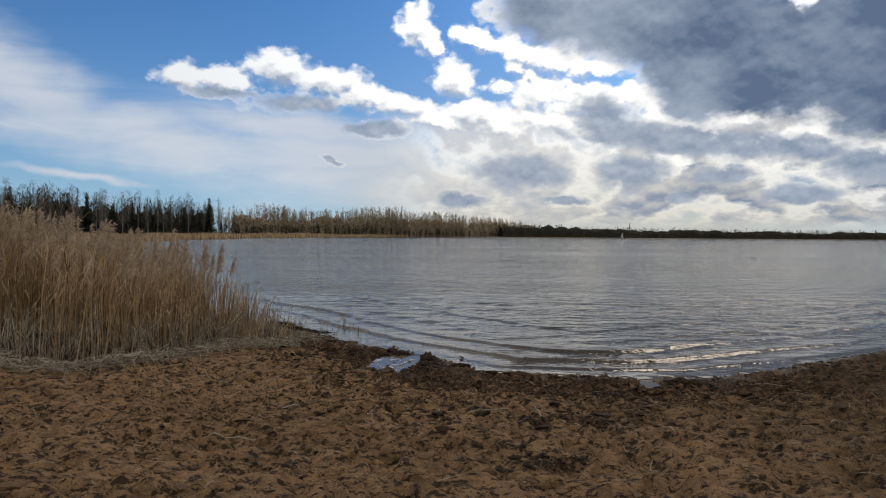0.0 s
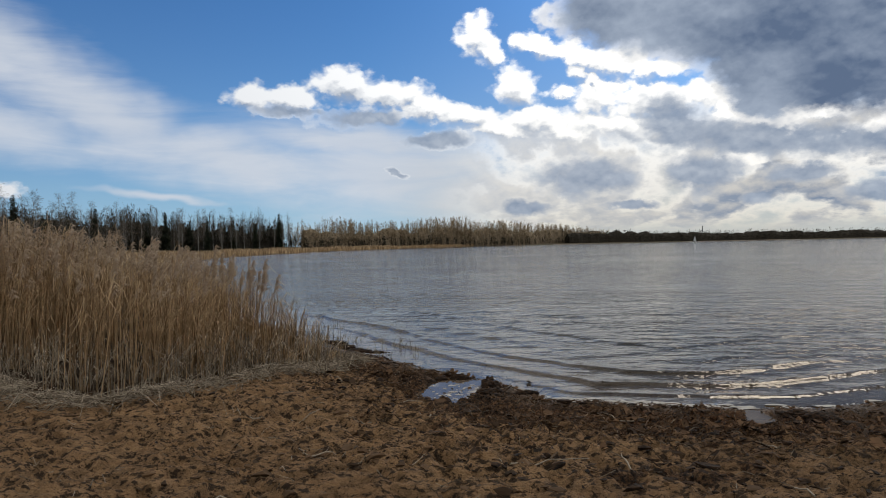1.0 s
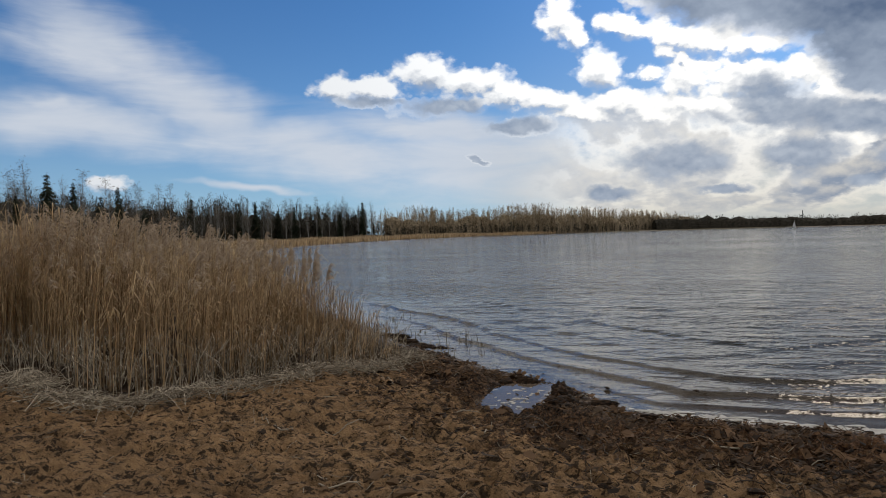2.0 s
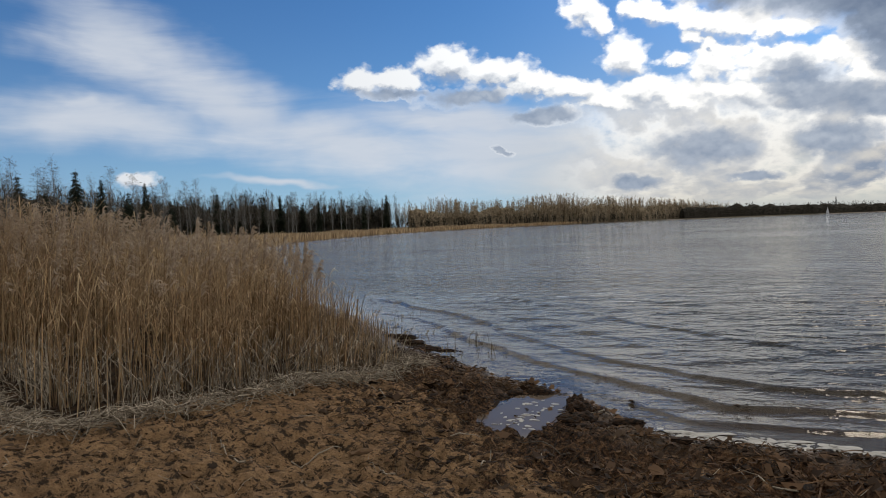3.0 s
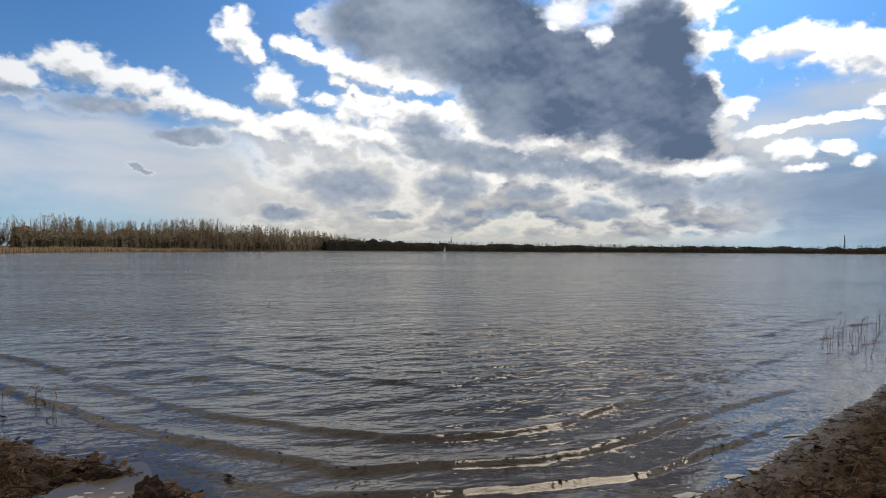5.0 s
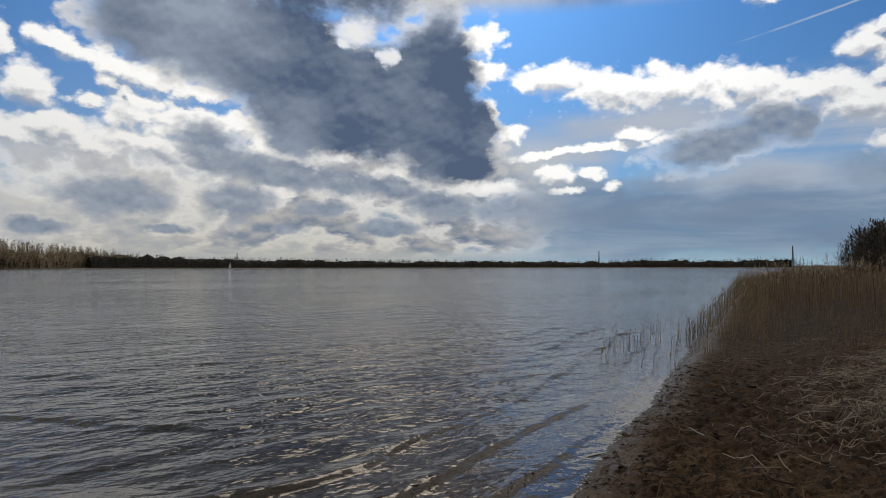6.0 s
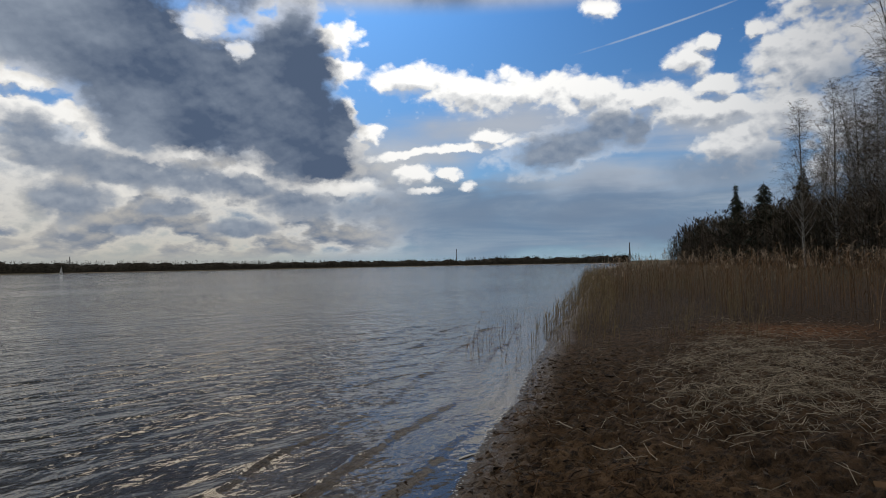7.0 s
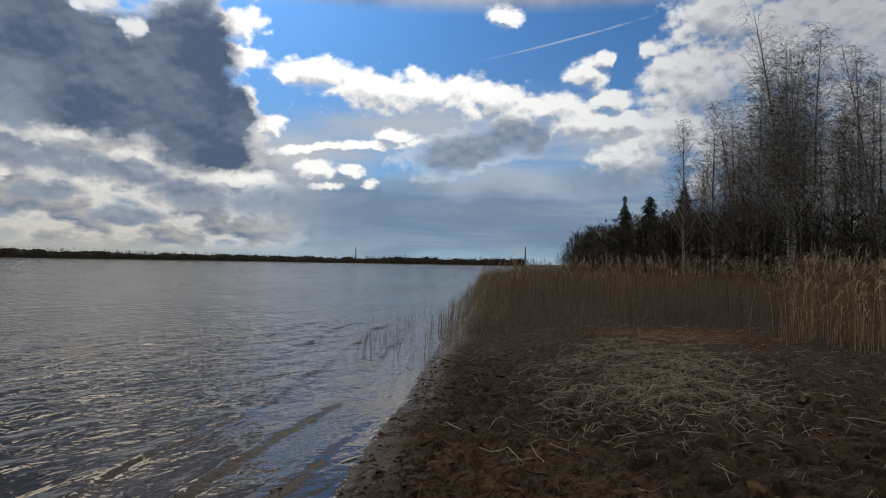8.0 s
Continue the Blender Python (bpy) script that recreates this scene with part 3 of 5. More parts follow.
def treads(x, y):
    """Footprints trodden into the sand, and the crumbs thrown up round them, in metres."""
    wx, wy = x + 0.05 * fractal(x, y, 0.16, 2, 51), y + 0.05 * fractal(x, y, 0.16, 2, 52)
    d, own = cells(wx + 0.4 * wy, wy * 1.25, 0.27, 5)
    hollow = -0.062 * np.clip((own - 0.25) / 0.5, 0, 1) * np.clip(1 - (d / 0.44) ** 2, 0, 1) ** 0.7
    rim = 0.016 * np.exp(-((d - 0.52) / 0.10) ** 2)
    d2, own2 = cells(wx * 0.8, wy, 0.095, 6)
    lump = 0.044 * np.clip((own2 - 0.45) / 0.3, 0, 1) * np.clip(1 - (d2 / 0.42) ** 2, 0, 1) ** 0.5
    return hollow + rim + lump * np.clip(0.55 + 0.9 * fractal(x, y, 0.55, 2, 53), 0, 1.2)


def land_height(x, y, s=None, rough=True):
    s = shore_distance(x, y) if s is None else s
    land = 0.03 * np.clip(s / 0.15, 0, 1) + 0.075 * np.clip(s, 0, 3.5) + 0.022 * np.clip(s - 3.5, 0, 30) + 0.004 * np.clip(s - 33, 0, 300)
    bed = -0.055 * np.clip(-s, 0, 6) - 0.05 * np.clip(-s - 6, 0, 40)
    h = np.where(s > 0, land, bed)
    if rough:
        near = np.exp(-((x - 2) / 16) ** 2 - ((y - 8) / 12) ** 2)
        dry = np.clip((s + 0.05) / 0.5, 0, 1)
        trod = fractal(x, y, 0.34, 4, 3, 0.62)
        pits = np.minimum(fractal(x, y, 0.2, 3, 9, 0.6), 0.1)
        belt = debris(x, y, s)
        h = h + near * dry * (1 - 0.6 * belt) * treads(x, y) + near * dry * (0.020 * trod + 0.056 * pits + 0.022 * np.minimum(fractal(x, y, 0.09, 2, 14), 0.15) + belt * (0.060 * np.abs(fractal(x, y, 0.15, 4, 21, 0.7)) - 0.02 + 0.012 * fractal(x, y, 0.5, 2, 5)))
        h = h + near * 0.05 * dry * fractal(x, y, 2.3, 2, 12)
    for cx, cy, rx, ry in PUDDLES:
        r = np.sqrt(((x - cx) / rx) ** 2 + ((y - cy) / ry) ** 2) + 0.25 * fractal(x, y, 0.4, 2, 33)
        h = np.where(r < 1.25, np.minimum(h, -0.035 + 0.16 * np.clip(r - 0.75, 0, 1)), h)
    return h


def debris(x, y, s):
    """How thickly plant matter lies: a belt along the water in front of the camera, thinning inland and to the sides."""
    along = np.exp(-((x - 0.8) / 4.2) ** 4)
    belt = 0.70 * np.clip(1.35 - np.abs(s - 0.8) / 1.35, 0, 1) * along
    heap = 0.85 * np.exp(-(((x - 0.7) / 0.26) ** 2 + ((y - 4.35) / 0.2) ** 2)) + 0.6 * np.exp(-(((x - 1.2) / 1.2) ** 2 + ((y - 5.6) / 0.45) ** 2))
    right = 0.3 * np.exp(-((s - 0.5) / 0.8) ** 2) * np.clip((x - 4) / 3, 0, 1) * np.clip((13 - x) / 3, 0, 1)
    return np.clip(belt + heap + right, 0, 1)


def sheet(name, xs, ys, z, mat, keep=None, attributes=(), smooth=True):
    nx, ny = len(xs), len(ys)
    gx, gy = np.meshgrid(xs, ys)
    v = np.stack([gx, gy, z], -1).reshape(-1, 3)
    i = (np.arange(ny - 1)[:, None] * nx + np.arange(nx - 1)[None]).ravel()
    q = np.stack([i, i + 1, i + nx + 1, i + nx], 1)
    if keep is not None:
        q = q[keep.ravel()[q].any(axis=1)]
        used = np.unique(q)
        renumber = np.full(len(v), -1)
        renumber[used] = np.arange(len(used))
        v, q = v[used], renumber[q]
    else:
        used = slice(None)
    h = Heap()
    h.add(v, q)
    me = h.mesh(name, mat, smooth)
    for key, values in attributes:
        at = me.attributes.new(key, "FLOAT", "POINT")
        at.data.foreach_set("value", np.ascontiguousarray(values.ravel()[used], dtype=np.float32))
    return new(name, me)


# ---- ground: one sheet from the beach under the lake to the horizon ----
gxs, gys = axis(-5.0, 9.0, 0.028, 3000, 1.065), axis(3.5, 10.8, 0.028, 3000, 1.06)
GX, GY = np.meshgrid(gxs, gys)
S = shore_distance(GX, GY)
GZ = land_height(GX, GY, S)
wet = np.clip(1 - (S - 0.12 - 0.12 * fractal(GX, GY, 0.7, 3, 40)) / 0.45, 0, 1)
rust = 0.8 * np.exp(-(((GX - 14.9) / 1.3) ** 2 + ((GY - 9.5) / 1.5) ** 2)) + 0.35 * np.exp(-(((GX - 2.0) / 1.6) ** 2 + ((GY - 7.6) / 0.5) ** 2))
turf = np.clip((np.hypot(GX - 2, GY - 8) - 26) / 25, 0, 1) * (S > 0)
# ground colour darkened for the shade between the left bed's stalks
reed_shade = 8.0 * np.clip((-2.2 - GX) / 0.8, 0, 1) * np.clip((GY - 7.3 - 0.25 * np.clip(-4 - GX, 0, 5) - 1.9 * np.clip(GX + 4, 0, 2)) / 0.8, 0, 1)
# darker ground colour under the right-hand bed
bed_dark = np.clip((GX - 14.2 - 0.4 * fractal(GX, GY, 1.2, 2, 46)) / 1.5, 0, 1) * np.clip((24 + 1.2 * (GX - 14) - GY) / 4, 0, 1) * (1 - np.clip(1.3 * rust, 0, 1))
ground = sheet("ground", gxs, gys, GZ, M_SAND, None, (("matter", debris(GX, GY, S) * np.clip(1 + S / 0.12, 0, 1)), ("wet", wet), ("rust", rust), ("turf", turf), ("humus_shade", np.clip(reed_shade + bed_dark + np.clip((GX - 0.9 + 0.8 * fractal(GX, GY, 2.0, 3, 44)) / 5.5, 0, 0.92), 0, 1) * (S > -0.5))))
tagged(ground, "trodden brown sand beach sloping gently into the lake", "ground", kind="structure")

# ---- water ----
wxs, wys = axis(-4.5, 13.5, 0.042, 3000, 1.10), axis(8.0, 18.0, 0.042, 3000, 1.10)
WX, WY = np.meshgrid(wxs, wys)
WS = -shore_distance(WX, WY)
cell = np.maximum(np.gradient(wxs)[None, :], np.gradient(wys)[:, None])
wander = WS + 0.26 * fractal(WX, WY, 3.4, 2, 60) + 0.05 * fractal(WX, WY, 0.6, 2, 61)
swell = np.zeros_like(WX)
for at, tall, wide in ((0.38, 0.020, 0.08), (0.95, 0.040, 0.10), (1.75, 0.040, 0.12), (2.7, 0.030, 0.17), (3.9, 0.022, 0.2)):
    d = wander - at
    broken = np.clip(0.8 + 0.9 * fractal(WX, WY, 3.6, 2, int(at * 100)), 0.12, 1.25)
    swell += 0.8 * tall * broken * np.where(d < 0, np.exp(-(d / (0.36 * wide)) ** 2), np.exp(-(d / (2.6 * wide)) ** 2))
# short wind waves coming in from the open lake, in groups
chop, wr = np.zeros_like(WX), np.random.default_rng(77)
for i in range(22):
    length, way_in = 0.26 * 1.085 ** i, radians(wr.normal(-4, 36))
    phase = 2 * math.pi / length * (WX * math.sin(way_in) + WY * math.cos(way_in)) + wr.uniform(0, 6.28)
    chop += 0.0027 * length ** 0.9 * np.sin(phase + 0.9 * fractal(WX, WY, 1.7, 2, 300 + i)) * np.clip(0.7 + 0.9 * fractal(WX, WY, 2.4, 1, 340 + i), 0, 1.6)
fine_area = np.clip(1.4 - cell / 0.22, 0, 1)
WZ = (swell + chop * np.clip((WS - 0.3) / 2.0, 0, 1)) * fine_area * np.clip((WS + 0.05) / 0.4, 0, 1)
bed_depth = -land_height(WX, WY, -WS, False)
deep = 1 - 0.72 * np.exp(-np.clip(bed_depth, 0, 5) * 7.0)
sheltered = np.exp(-np.clip(WS, 0, 90) / 2.2)
water = sheet("water", wxs, wys, WZ, M_WATER, WS > -0.8, (("deep", deep), ("sheltered", sheltered)))
tagged(water, "rippled grey lake water lapping on the sand", "lake", kind="structure")


# ---- reeds ----
def scatter(n, x0, x1, y0, y1):
    return rng.uniform(x0, x1, n), rng.uniform(y0, y1, n)


def in_outline(x, y, outline):
    inside = np.zeros(x.shape, bool)
    o = np.array(outline, float)
    for (ax, ay), (bx, by) in zip(o, np.roll(o, -1, axis=0)):
        if by != ay:
            inside ^= ((ay > y) != (by > y)) & (x < ax + (y - ay) * (bx - ax) / (by - ay))
    return inside


def line_distance(x, y, pts):
    best = np.full(x.shape, 1e9)
    for (ax, ay), (bx, by) in zip(pts[:-1], pts[1:]):
        dx, dy = bx - ax, by - ay
        k = np.clip(((x - ax) * dx + (y - ay) * dy) / (dx * dx + dy * dy), 0, 1)
        best = np.minimum(best, np.hypot(x - ax - k * dx, y - ay - k * dy))
    return best


def reeds(name, x, y, tall, mat, plume=0.4, leaves=3, thick=0.0065, lean=0.10, wind=(0.06, -0.02), round_stalks=True, leaf_wide=0.014, plume_size=1.0):
    """Standing dry reeds: stalk, hanging leaves and, on the taller ones, a drooping plume. Returns a stuff object and its plumes."""
    n = len(x)
    z = np.minimum(land_height(x, y, None, False), 0.6) - 0.03
    h = tall
    ang = rng.uniform(0, 2 * np.pi, n)
    bend = np.abs(rng.normal(0, lean, n)) * h
    dx, dy = np.cos(ang) * bend + wind[0] * h, np.sin(ang) * bend + wind[1] * h
    p0 = np.stack([x, y, z], 1)
    p1 = p0 + np.stack([dx * 0.35, dy * 0.35, h * 0.55], 1)
    p2 = p0 + np.stack([dx, dy, h], 1)
    r = thick * rng.uniform(0.6, 1.15, n) / 2
    stalks = Heap()
    if round_stalks:
        rods(stalks, np.stack([p0, p1, p2], 1), np.stack([r * 1.15, r, r * 0.35], 1), 3)
    else:
        a = rng.uniform(0, np.pi, n)
        ribbons(stalks, p0, p1, p2, r * 2.6, np.stack([np.cos(a), np.sin(a), 0 * a], 1))
    for k in range(leaves):
        f = rng.uniform(0.5, 0.97, n)[:, None]
        root = np.where(f < 0.55, p0 + (p1 - p0) * f / 0.55, p1 + (p2 - p1) * (f - 0.55) / 0.45)
        a = rng.uniform(0, 2 * np.pi, n)
        long = rng.uniform(0.12, 0.34, n) * np.clip(h, 0.4, 1.6)
        out = np.stack([np.cos(a) + 0.5, np.sin(a) - 0.2, 0 * a], 1)
        rise = rng.uniform(0.35, 0.95, n)
        mid = root + out * (long * 0.4)[:, None] + np.stack([0 * a, 0 * a, long * rise * 0.7], 1)
        tip = root + out * (long * 0.85)[:, None] + np.stack([0 * a, 0 * a, long * (rise - 0.45)], 1)
        side = np.stack([-np.sin(a), np.cos(a), 0 * a], 1)
        ribbons(stalks, root, mid, tip, leaf_wide * rng.uniform(0.5, 1.2, n), side)
    ob = new(name, stalks.mesh(name, mat))
    crowns = Heap()
    has = np.where((rng.random(n) < plume * np.clip((h - 0.95) / 0.45, 0, 1.6)) & (h > 1.0))[0]
    if len(has):
        for k in range(int(8 * plume_size)):
            top = p2[has]
            f = k / (8 * plume_size)
            start = top - (p2[has] - p1[has]) * (0.28 * plume_size ** 0.5 * (1 - f))
            a = rng.uniform(-1.1, 1.1, len(has)) + 0.3
            long = rng.uniform(0.05, 0.12, len(has)) * (1.15 - 0.4 * f)
            out = np.stack([np.cos(a), np.sin(a), 0 * a], 1)
            mid = start + out * (long * 0.5)[:, None] + np.stack([0 * a, 0 * a, long * 0.55], 1)
            tip = start + out * (long * 1.15)[:, None] + np.stack([0 * a, 0 * a, long * rng.uniform(-0.15, 0.6, len(has))], 1)
            side = np.stack([-np.sin(a) * 0.6, np.cos(a) * 0.6, np.full(len(has), 0.6)], 1)
            ribbons(crowns, start, mid, tip, np.full(len(has), 0.015 + 0.003 * plume_size), side)
        cr = new("plumes", crowns.mesh("plumes", M_PLUME))
        cr.parent = ob
        tagged(cr, "grey-brown feathery reed plumes", kind="stuff")
    return ob


RIGHT_EDGE = [(-2.95, 9.1), (-2.5, 10.0), (-2.45, 10.6), (-2.9, 12.0), (-3.7, 13.4), (-4.7, 15.0), (-6, 17)]
BED = [(-9.5, 8.4), (-5.7, 8.0), (-5.0, 7.7), (-4.1, 7.35), (-3.7, 7.75), (-3.3, 8.45), (-2.95, 9.1), (-2.6, 9.8), (-2.42, 10.4), (-2.5, 11.0), (-3.0, 12.1), (-3.9, 13.6), (-4.9, 15.1), (-6.4, 16.8), (-9.5, 18.5)]
x, y = scatter(30000, -9.5, -2.3, 7.2, 18.5)
ok = in_outline(x + 0.12 * fractal(x, y, 0.4, 2, 80), y + 0.12 * fractal(x, y, 0.4, 2, 81), BED)
x, y = x[ok], y[ok]
clump = fractal(x, y, 0.5, 2, 82) + rng.normal(0, 0.35, len(x))
ok = (clump > 0.30) & (rng.random(len(x)) < np.clip(1.1 - (y - 9) / 6, 0.14, 1) * np.clip(0.35 + line_distance(x, y, RIGHT_EDGE) / 1.6, 0, 1))
x, y = x[ok], y[ok]
edge = line_distance(x, y, RIGHT_EDGE)
tall = np.interp(edge, [0, 0.3, 1.0, 2.0, 3.2, 4.6], [0.34, 0.55, 0.98, 1.22, 1.36, 1.72]) * rng.uniform(0.55, 1.14, len(x)) * (1 + 0.10 * fractal(x, y, 1.1, 2, 83))
bed = reeds("reed_bed", x, y, tall, M_REED, plume=0.34, leaves=3, leaf_wide=0.008, thick=0.0105, lean=0.14)
tagged(bed, "dense bed of dry golden-brown reeds with ragged plumes", "reeds", kind="stuff")

# broken and slanting stalks at its foot
x, y = scatter(16000, -9.5, -2.2, 7.0, 11.5)
ok = in_outline(x, y - 0.1, BED) & (rng.random(len(x)) < np.exp(-(line_distance(x, y, [(-9.5, 8.4), (-5.7, 8.0), (-5.0, 7.7), (-4.1, 7.35), (-3.3, 8.45), (-2.6, 9.8), (-2.42, 10.4)]) / 0.55) ** 2))
x, y = x[ok][:900], y[ok][:900]
foot = reeds("broken_reeds", x, y, rng.uniform(0.12, 0.62, len(x)), M_LITTER, plume=0.0, leaves=2, thick=0.0085, lean=0.62, leaf_wide=0.008)
tagged(foot, "broken bleached reeds slanting at the foot of the bed", "reeds", kind="stuff")

# taller stalks with large plumes stand out of it
x, y = scatter(900, -9.5, -2.9, 8.8, 14.5)
ok = in_outline(x, y, BED) & (line_distance(x, y, RIGHT_EDGE) > 1.0)
x, y = x[ok][:150], y[ok][:150]
tops = reeds("plumed_reeds", x, y, np.interp(line_distance(x, y, RIGHT_EDGE), [1, 2.5, 4.5], [1.25, 1.55, 1.75]) * rng.uniform(0.92, 1.14, len(x)), M_REED, plume=1.0, leaves=3, leaf_wide=0.010, thick=0.008, lean=0.06, wind=(0.09, -0.02), plume_size=3.0)
tagged(tops, "tall dry reeds with pale feathery plumes bent by wind", "reeds", kind="stuff")

# the bed goes on round the bay
x, y = scatter(26000, -34, -9.3, 8.2, 40)
s = shore_distance(x, y)
ok = (s > -1.5) & (y > 8.3 + 0.3 * fractal(x, y, 2, 2, 84)) & (s < 22) & (rng.random(len(x)) < np.clip(1.3 - np.hypot(x, y) / 45, 0.2, 1))
x, y = x[ok][:11000], y[ok][:11000]
more = reeds("reed_bed", x, y, rng.uniform(1.1, 1.75, len(x)), M_REED, plume=0.1, leaves=2, thick=0.012, round_stalks=False, leaf_wide=0.022)
tagged(more, "dry golden-brown reeds lining the bay", "reeds", kind="stuff")


def belt(name, pts, n, wide, tall, mat, thick, label):
    """A belt of reeds along a far shore."""
    pts = np.array(pts, float)
    seg = np.hypot(*np.diff(pts, axis=0).T)
    near = 1 / np.maximum(np.hypot(*((pts[:-1] + pts[1:]) / 2).T), 10) ** 0.6
    pick = rng.choice(len(seg), n, p=seg * near / (seg * near).sum())
    k = rng.random(n)[:, None]
    p = pts[pick] * (1 - k) + pts[pick + 1] * k
    d = (pts[pick + 1] - pts[pick]) / seg[pick][:, None]
    off = rng.uniform(-0.06, 1, n) * wide
    p = p + np.stack([-d[:, 1], d[:, 0]], 1) * off[:, None]
    dist = np.hypot(p[:, 0], p[:, 1])
    h = tall * rng.uniform(0.6, 1.1, n) * (1 + 0.25 * fractal(p[:, 0], p[:, 1], 14, 2, 90))
    z = np.clip(land_height(p[:, 0], p[:, 1], None, False), -0.4, 1.2)
    a0 = np.stack([p[:, 0], p[:, 1], z - 0.05], 1)
    lean = rng.normal(0, 0.10, (n, 2)) * h[:, None]
    mid = a0 + np.stack([lean[:, 0] * 0.4, lean[:, 1] * 0.4, h * 0.55], 1)
    tip = a0 + np.stack([lean[:, 0], lean[:, 1], h], 1)
    a = rng.uniform(0, np.pi, n)
    heap = Heap()
    ribbons(heap, a0, mid, tip, thick * np.clip(dist / 60, 0.5, 4), np.stack([np.cos(a), np.sin(a), 0 * a], 1))
    return tagged(new(name, heap.mesh(name, mat)), label, "reeds", kind="stuff")


belt("reed_belt", FAR_SHORE[::-1][1:12], 24000, 8.0, 1.5, M_REED, 0.05, "pale tan reed belt along the far shore")

# low reeds right along the water's edge of the right-hand shore
x, y = scatter(60000, 10.5, 60, 11, 42)
s = shore_distance(x, y)
ok = (s > -0.5) & (s < 1.5) & (fractal(x, y, 0.9, 3, 98) + rng.normal(0, 0.3, len(x)) > 0.0) & (rng.random(len(x)) < np.clip((x - 9) / 6, 0.15, 1))
x, y = x[ok][:2200], y[ok][:2200]
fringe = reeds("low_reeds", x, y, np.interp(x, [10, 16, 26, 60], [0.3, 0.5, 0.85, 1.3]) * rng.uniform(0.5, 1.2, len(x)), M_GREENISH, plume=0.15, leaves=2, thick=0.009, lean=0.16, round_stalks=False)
tagged(fringe, "ragged yellow-brown reeds fringing the water's edge", "reeds", kind="stuff")

# right-hand shore: low open reeds by the water, a tall dense bed behind
SPARSE = [(9.2, 11.1), (12, 13.1), (16, 15.6), (24, 20.3), (40, 29.4), (44, 27), (27, 15.5), (20.5, 11.6), (15.5, 9.8), (12.5, 9.2)]
x, y = scatter(16000, 9, 44, 9, 30)
ok = in_outline(x, y, SPARSE) & (fractal(x, y, 0.9, 3, 91) + rng.normal(0, 0.16, len(x)) > 0.42)
x, y = x[ok][:2300], y[ok][:2300]
back = np.clip((np.hypot(x - 1, y - 5.5) - 11) / 14, 0, 1)
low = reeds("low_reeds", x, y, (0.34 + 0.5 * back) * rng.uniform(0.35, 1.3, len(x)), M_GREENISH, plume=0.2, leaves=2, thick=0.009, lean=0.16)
tagged(low, "thin yellowish young reeds standing in short tufts", "reeds", kind="stuff")
DENSE = [(13.6, 4.0), (13.2, 6.9), (15.0, 7.9), (17.8, 8.8), (18.9, 10.6), (19.0, 13.2), (21.0, 17.2), (26, 20.4), (40, 28.6), (70, 45.5), (110, 67), (115, 52), (60, 20), (44, 8), (40, 2), (30, -1), (19, 2)]
x, y = scatter(150000, 13, 116, -1, 69)
d = np.hypot(x - 1, y - 5.5)
ok = in_outline(x + 0.9 * fractal(x, y, 1.3, 3, 92) + rng.normal(0, 0.25, len(x)), y + 0.9 * fractal(x, y, 1.3, 3, 93), DENSE) & (rng.random(len(x)) < np.clip((19 / d) ** 1.8, 0, 1)) & (fractal(x, y, 1.3, 3, 97) + rng.normal(0, 0.3, len(x)) > -0.15)
x, y = x[ok][:13500], y[ok][:13500]
d = np.hypot(x - 1, y - 5.5)
front = d < 15.5 + 0.9 * fractal(x, y, 2.0, 2, 104)
px, py = np.repeat(x[front], 2) + rng.normal(0, 0.2, 2 * front.sum()), np.repeat(y[front], 2) + rng.normal(0, 0.2, 2 * front.sum())
pale = reeds("reed_bed", px, py, rng.uniform(0.3, 1.5, len(px)) * (1 + 0.25 * fractal(px, py, 0.8, 2, 105)), M_REED, plume=0.3, leaves=2, thick=0.0085, lean=0.13, leaf_wide=0.012, wind=(0.02, 0.03))
tagged(pale, "ragged edge of pale standing reeds beside the litter", "reeds", kind="stuff")
x, y, d = x[~front], y[~front], d[~front]
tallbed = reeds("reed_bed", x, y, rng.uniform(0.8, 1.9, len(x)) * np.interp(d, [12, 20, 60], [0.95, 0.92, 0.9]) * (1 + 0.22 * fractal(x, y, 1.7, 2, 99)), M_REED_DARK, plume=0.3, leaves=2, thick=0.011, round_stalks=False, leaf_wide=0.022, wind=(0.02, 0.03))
tagged(tallbed, "tall dry brown reed bed below the trees", "reeds", kind="stuff")
x, y = scatter(9000, 9.5, 16.5, 10.5, 18)
s = shore_distance(x, y)
ok = (s < 0.1) & (s > -1.7) & (fractal(x, y, 0.7, 2, 95) > 0.12)
x, y = x[ok][:90], y[ok][:90]
wading = reeds("wading_reeds", x, y, rng.uniform(0.2, 0.75, len(x)), M_REED_DARK, plume=0.0, leaves=2, leaf_wide=0.008, thick=0.006, lean=0.18)
tagged(wading, "few thin reeds standing in shallow water", "reeds", kind="stuff")
x, y = scatter(6000, -4.5, -1.2, 11, 16)
s = shore_distance(x, y)
ok = (s < 0.15) & (s > -1.3) & (fractal(x, y, 0.6, 2, 96) > 0.1)
x, y = x[ok][:60], y[ok][:60]
stubs = reeds("reed_stubs", x, y, rng.uniform(0.06, 0.24, len(x)), M_GREENISH, plume=0.0, leaves=2, thick=0.008, lean=0.3)
tagged(stubs, "broken dark reed stubs at the water's edge", "reeds", kind="stuff")


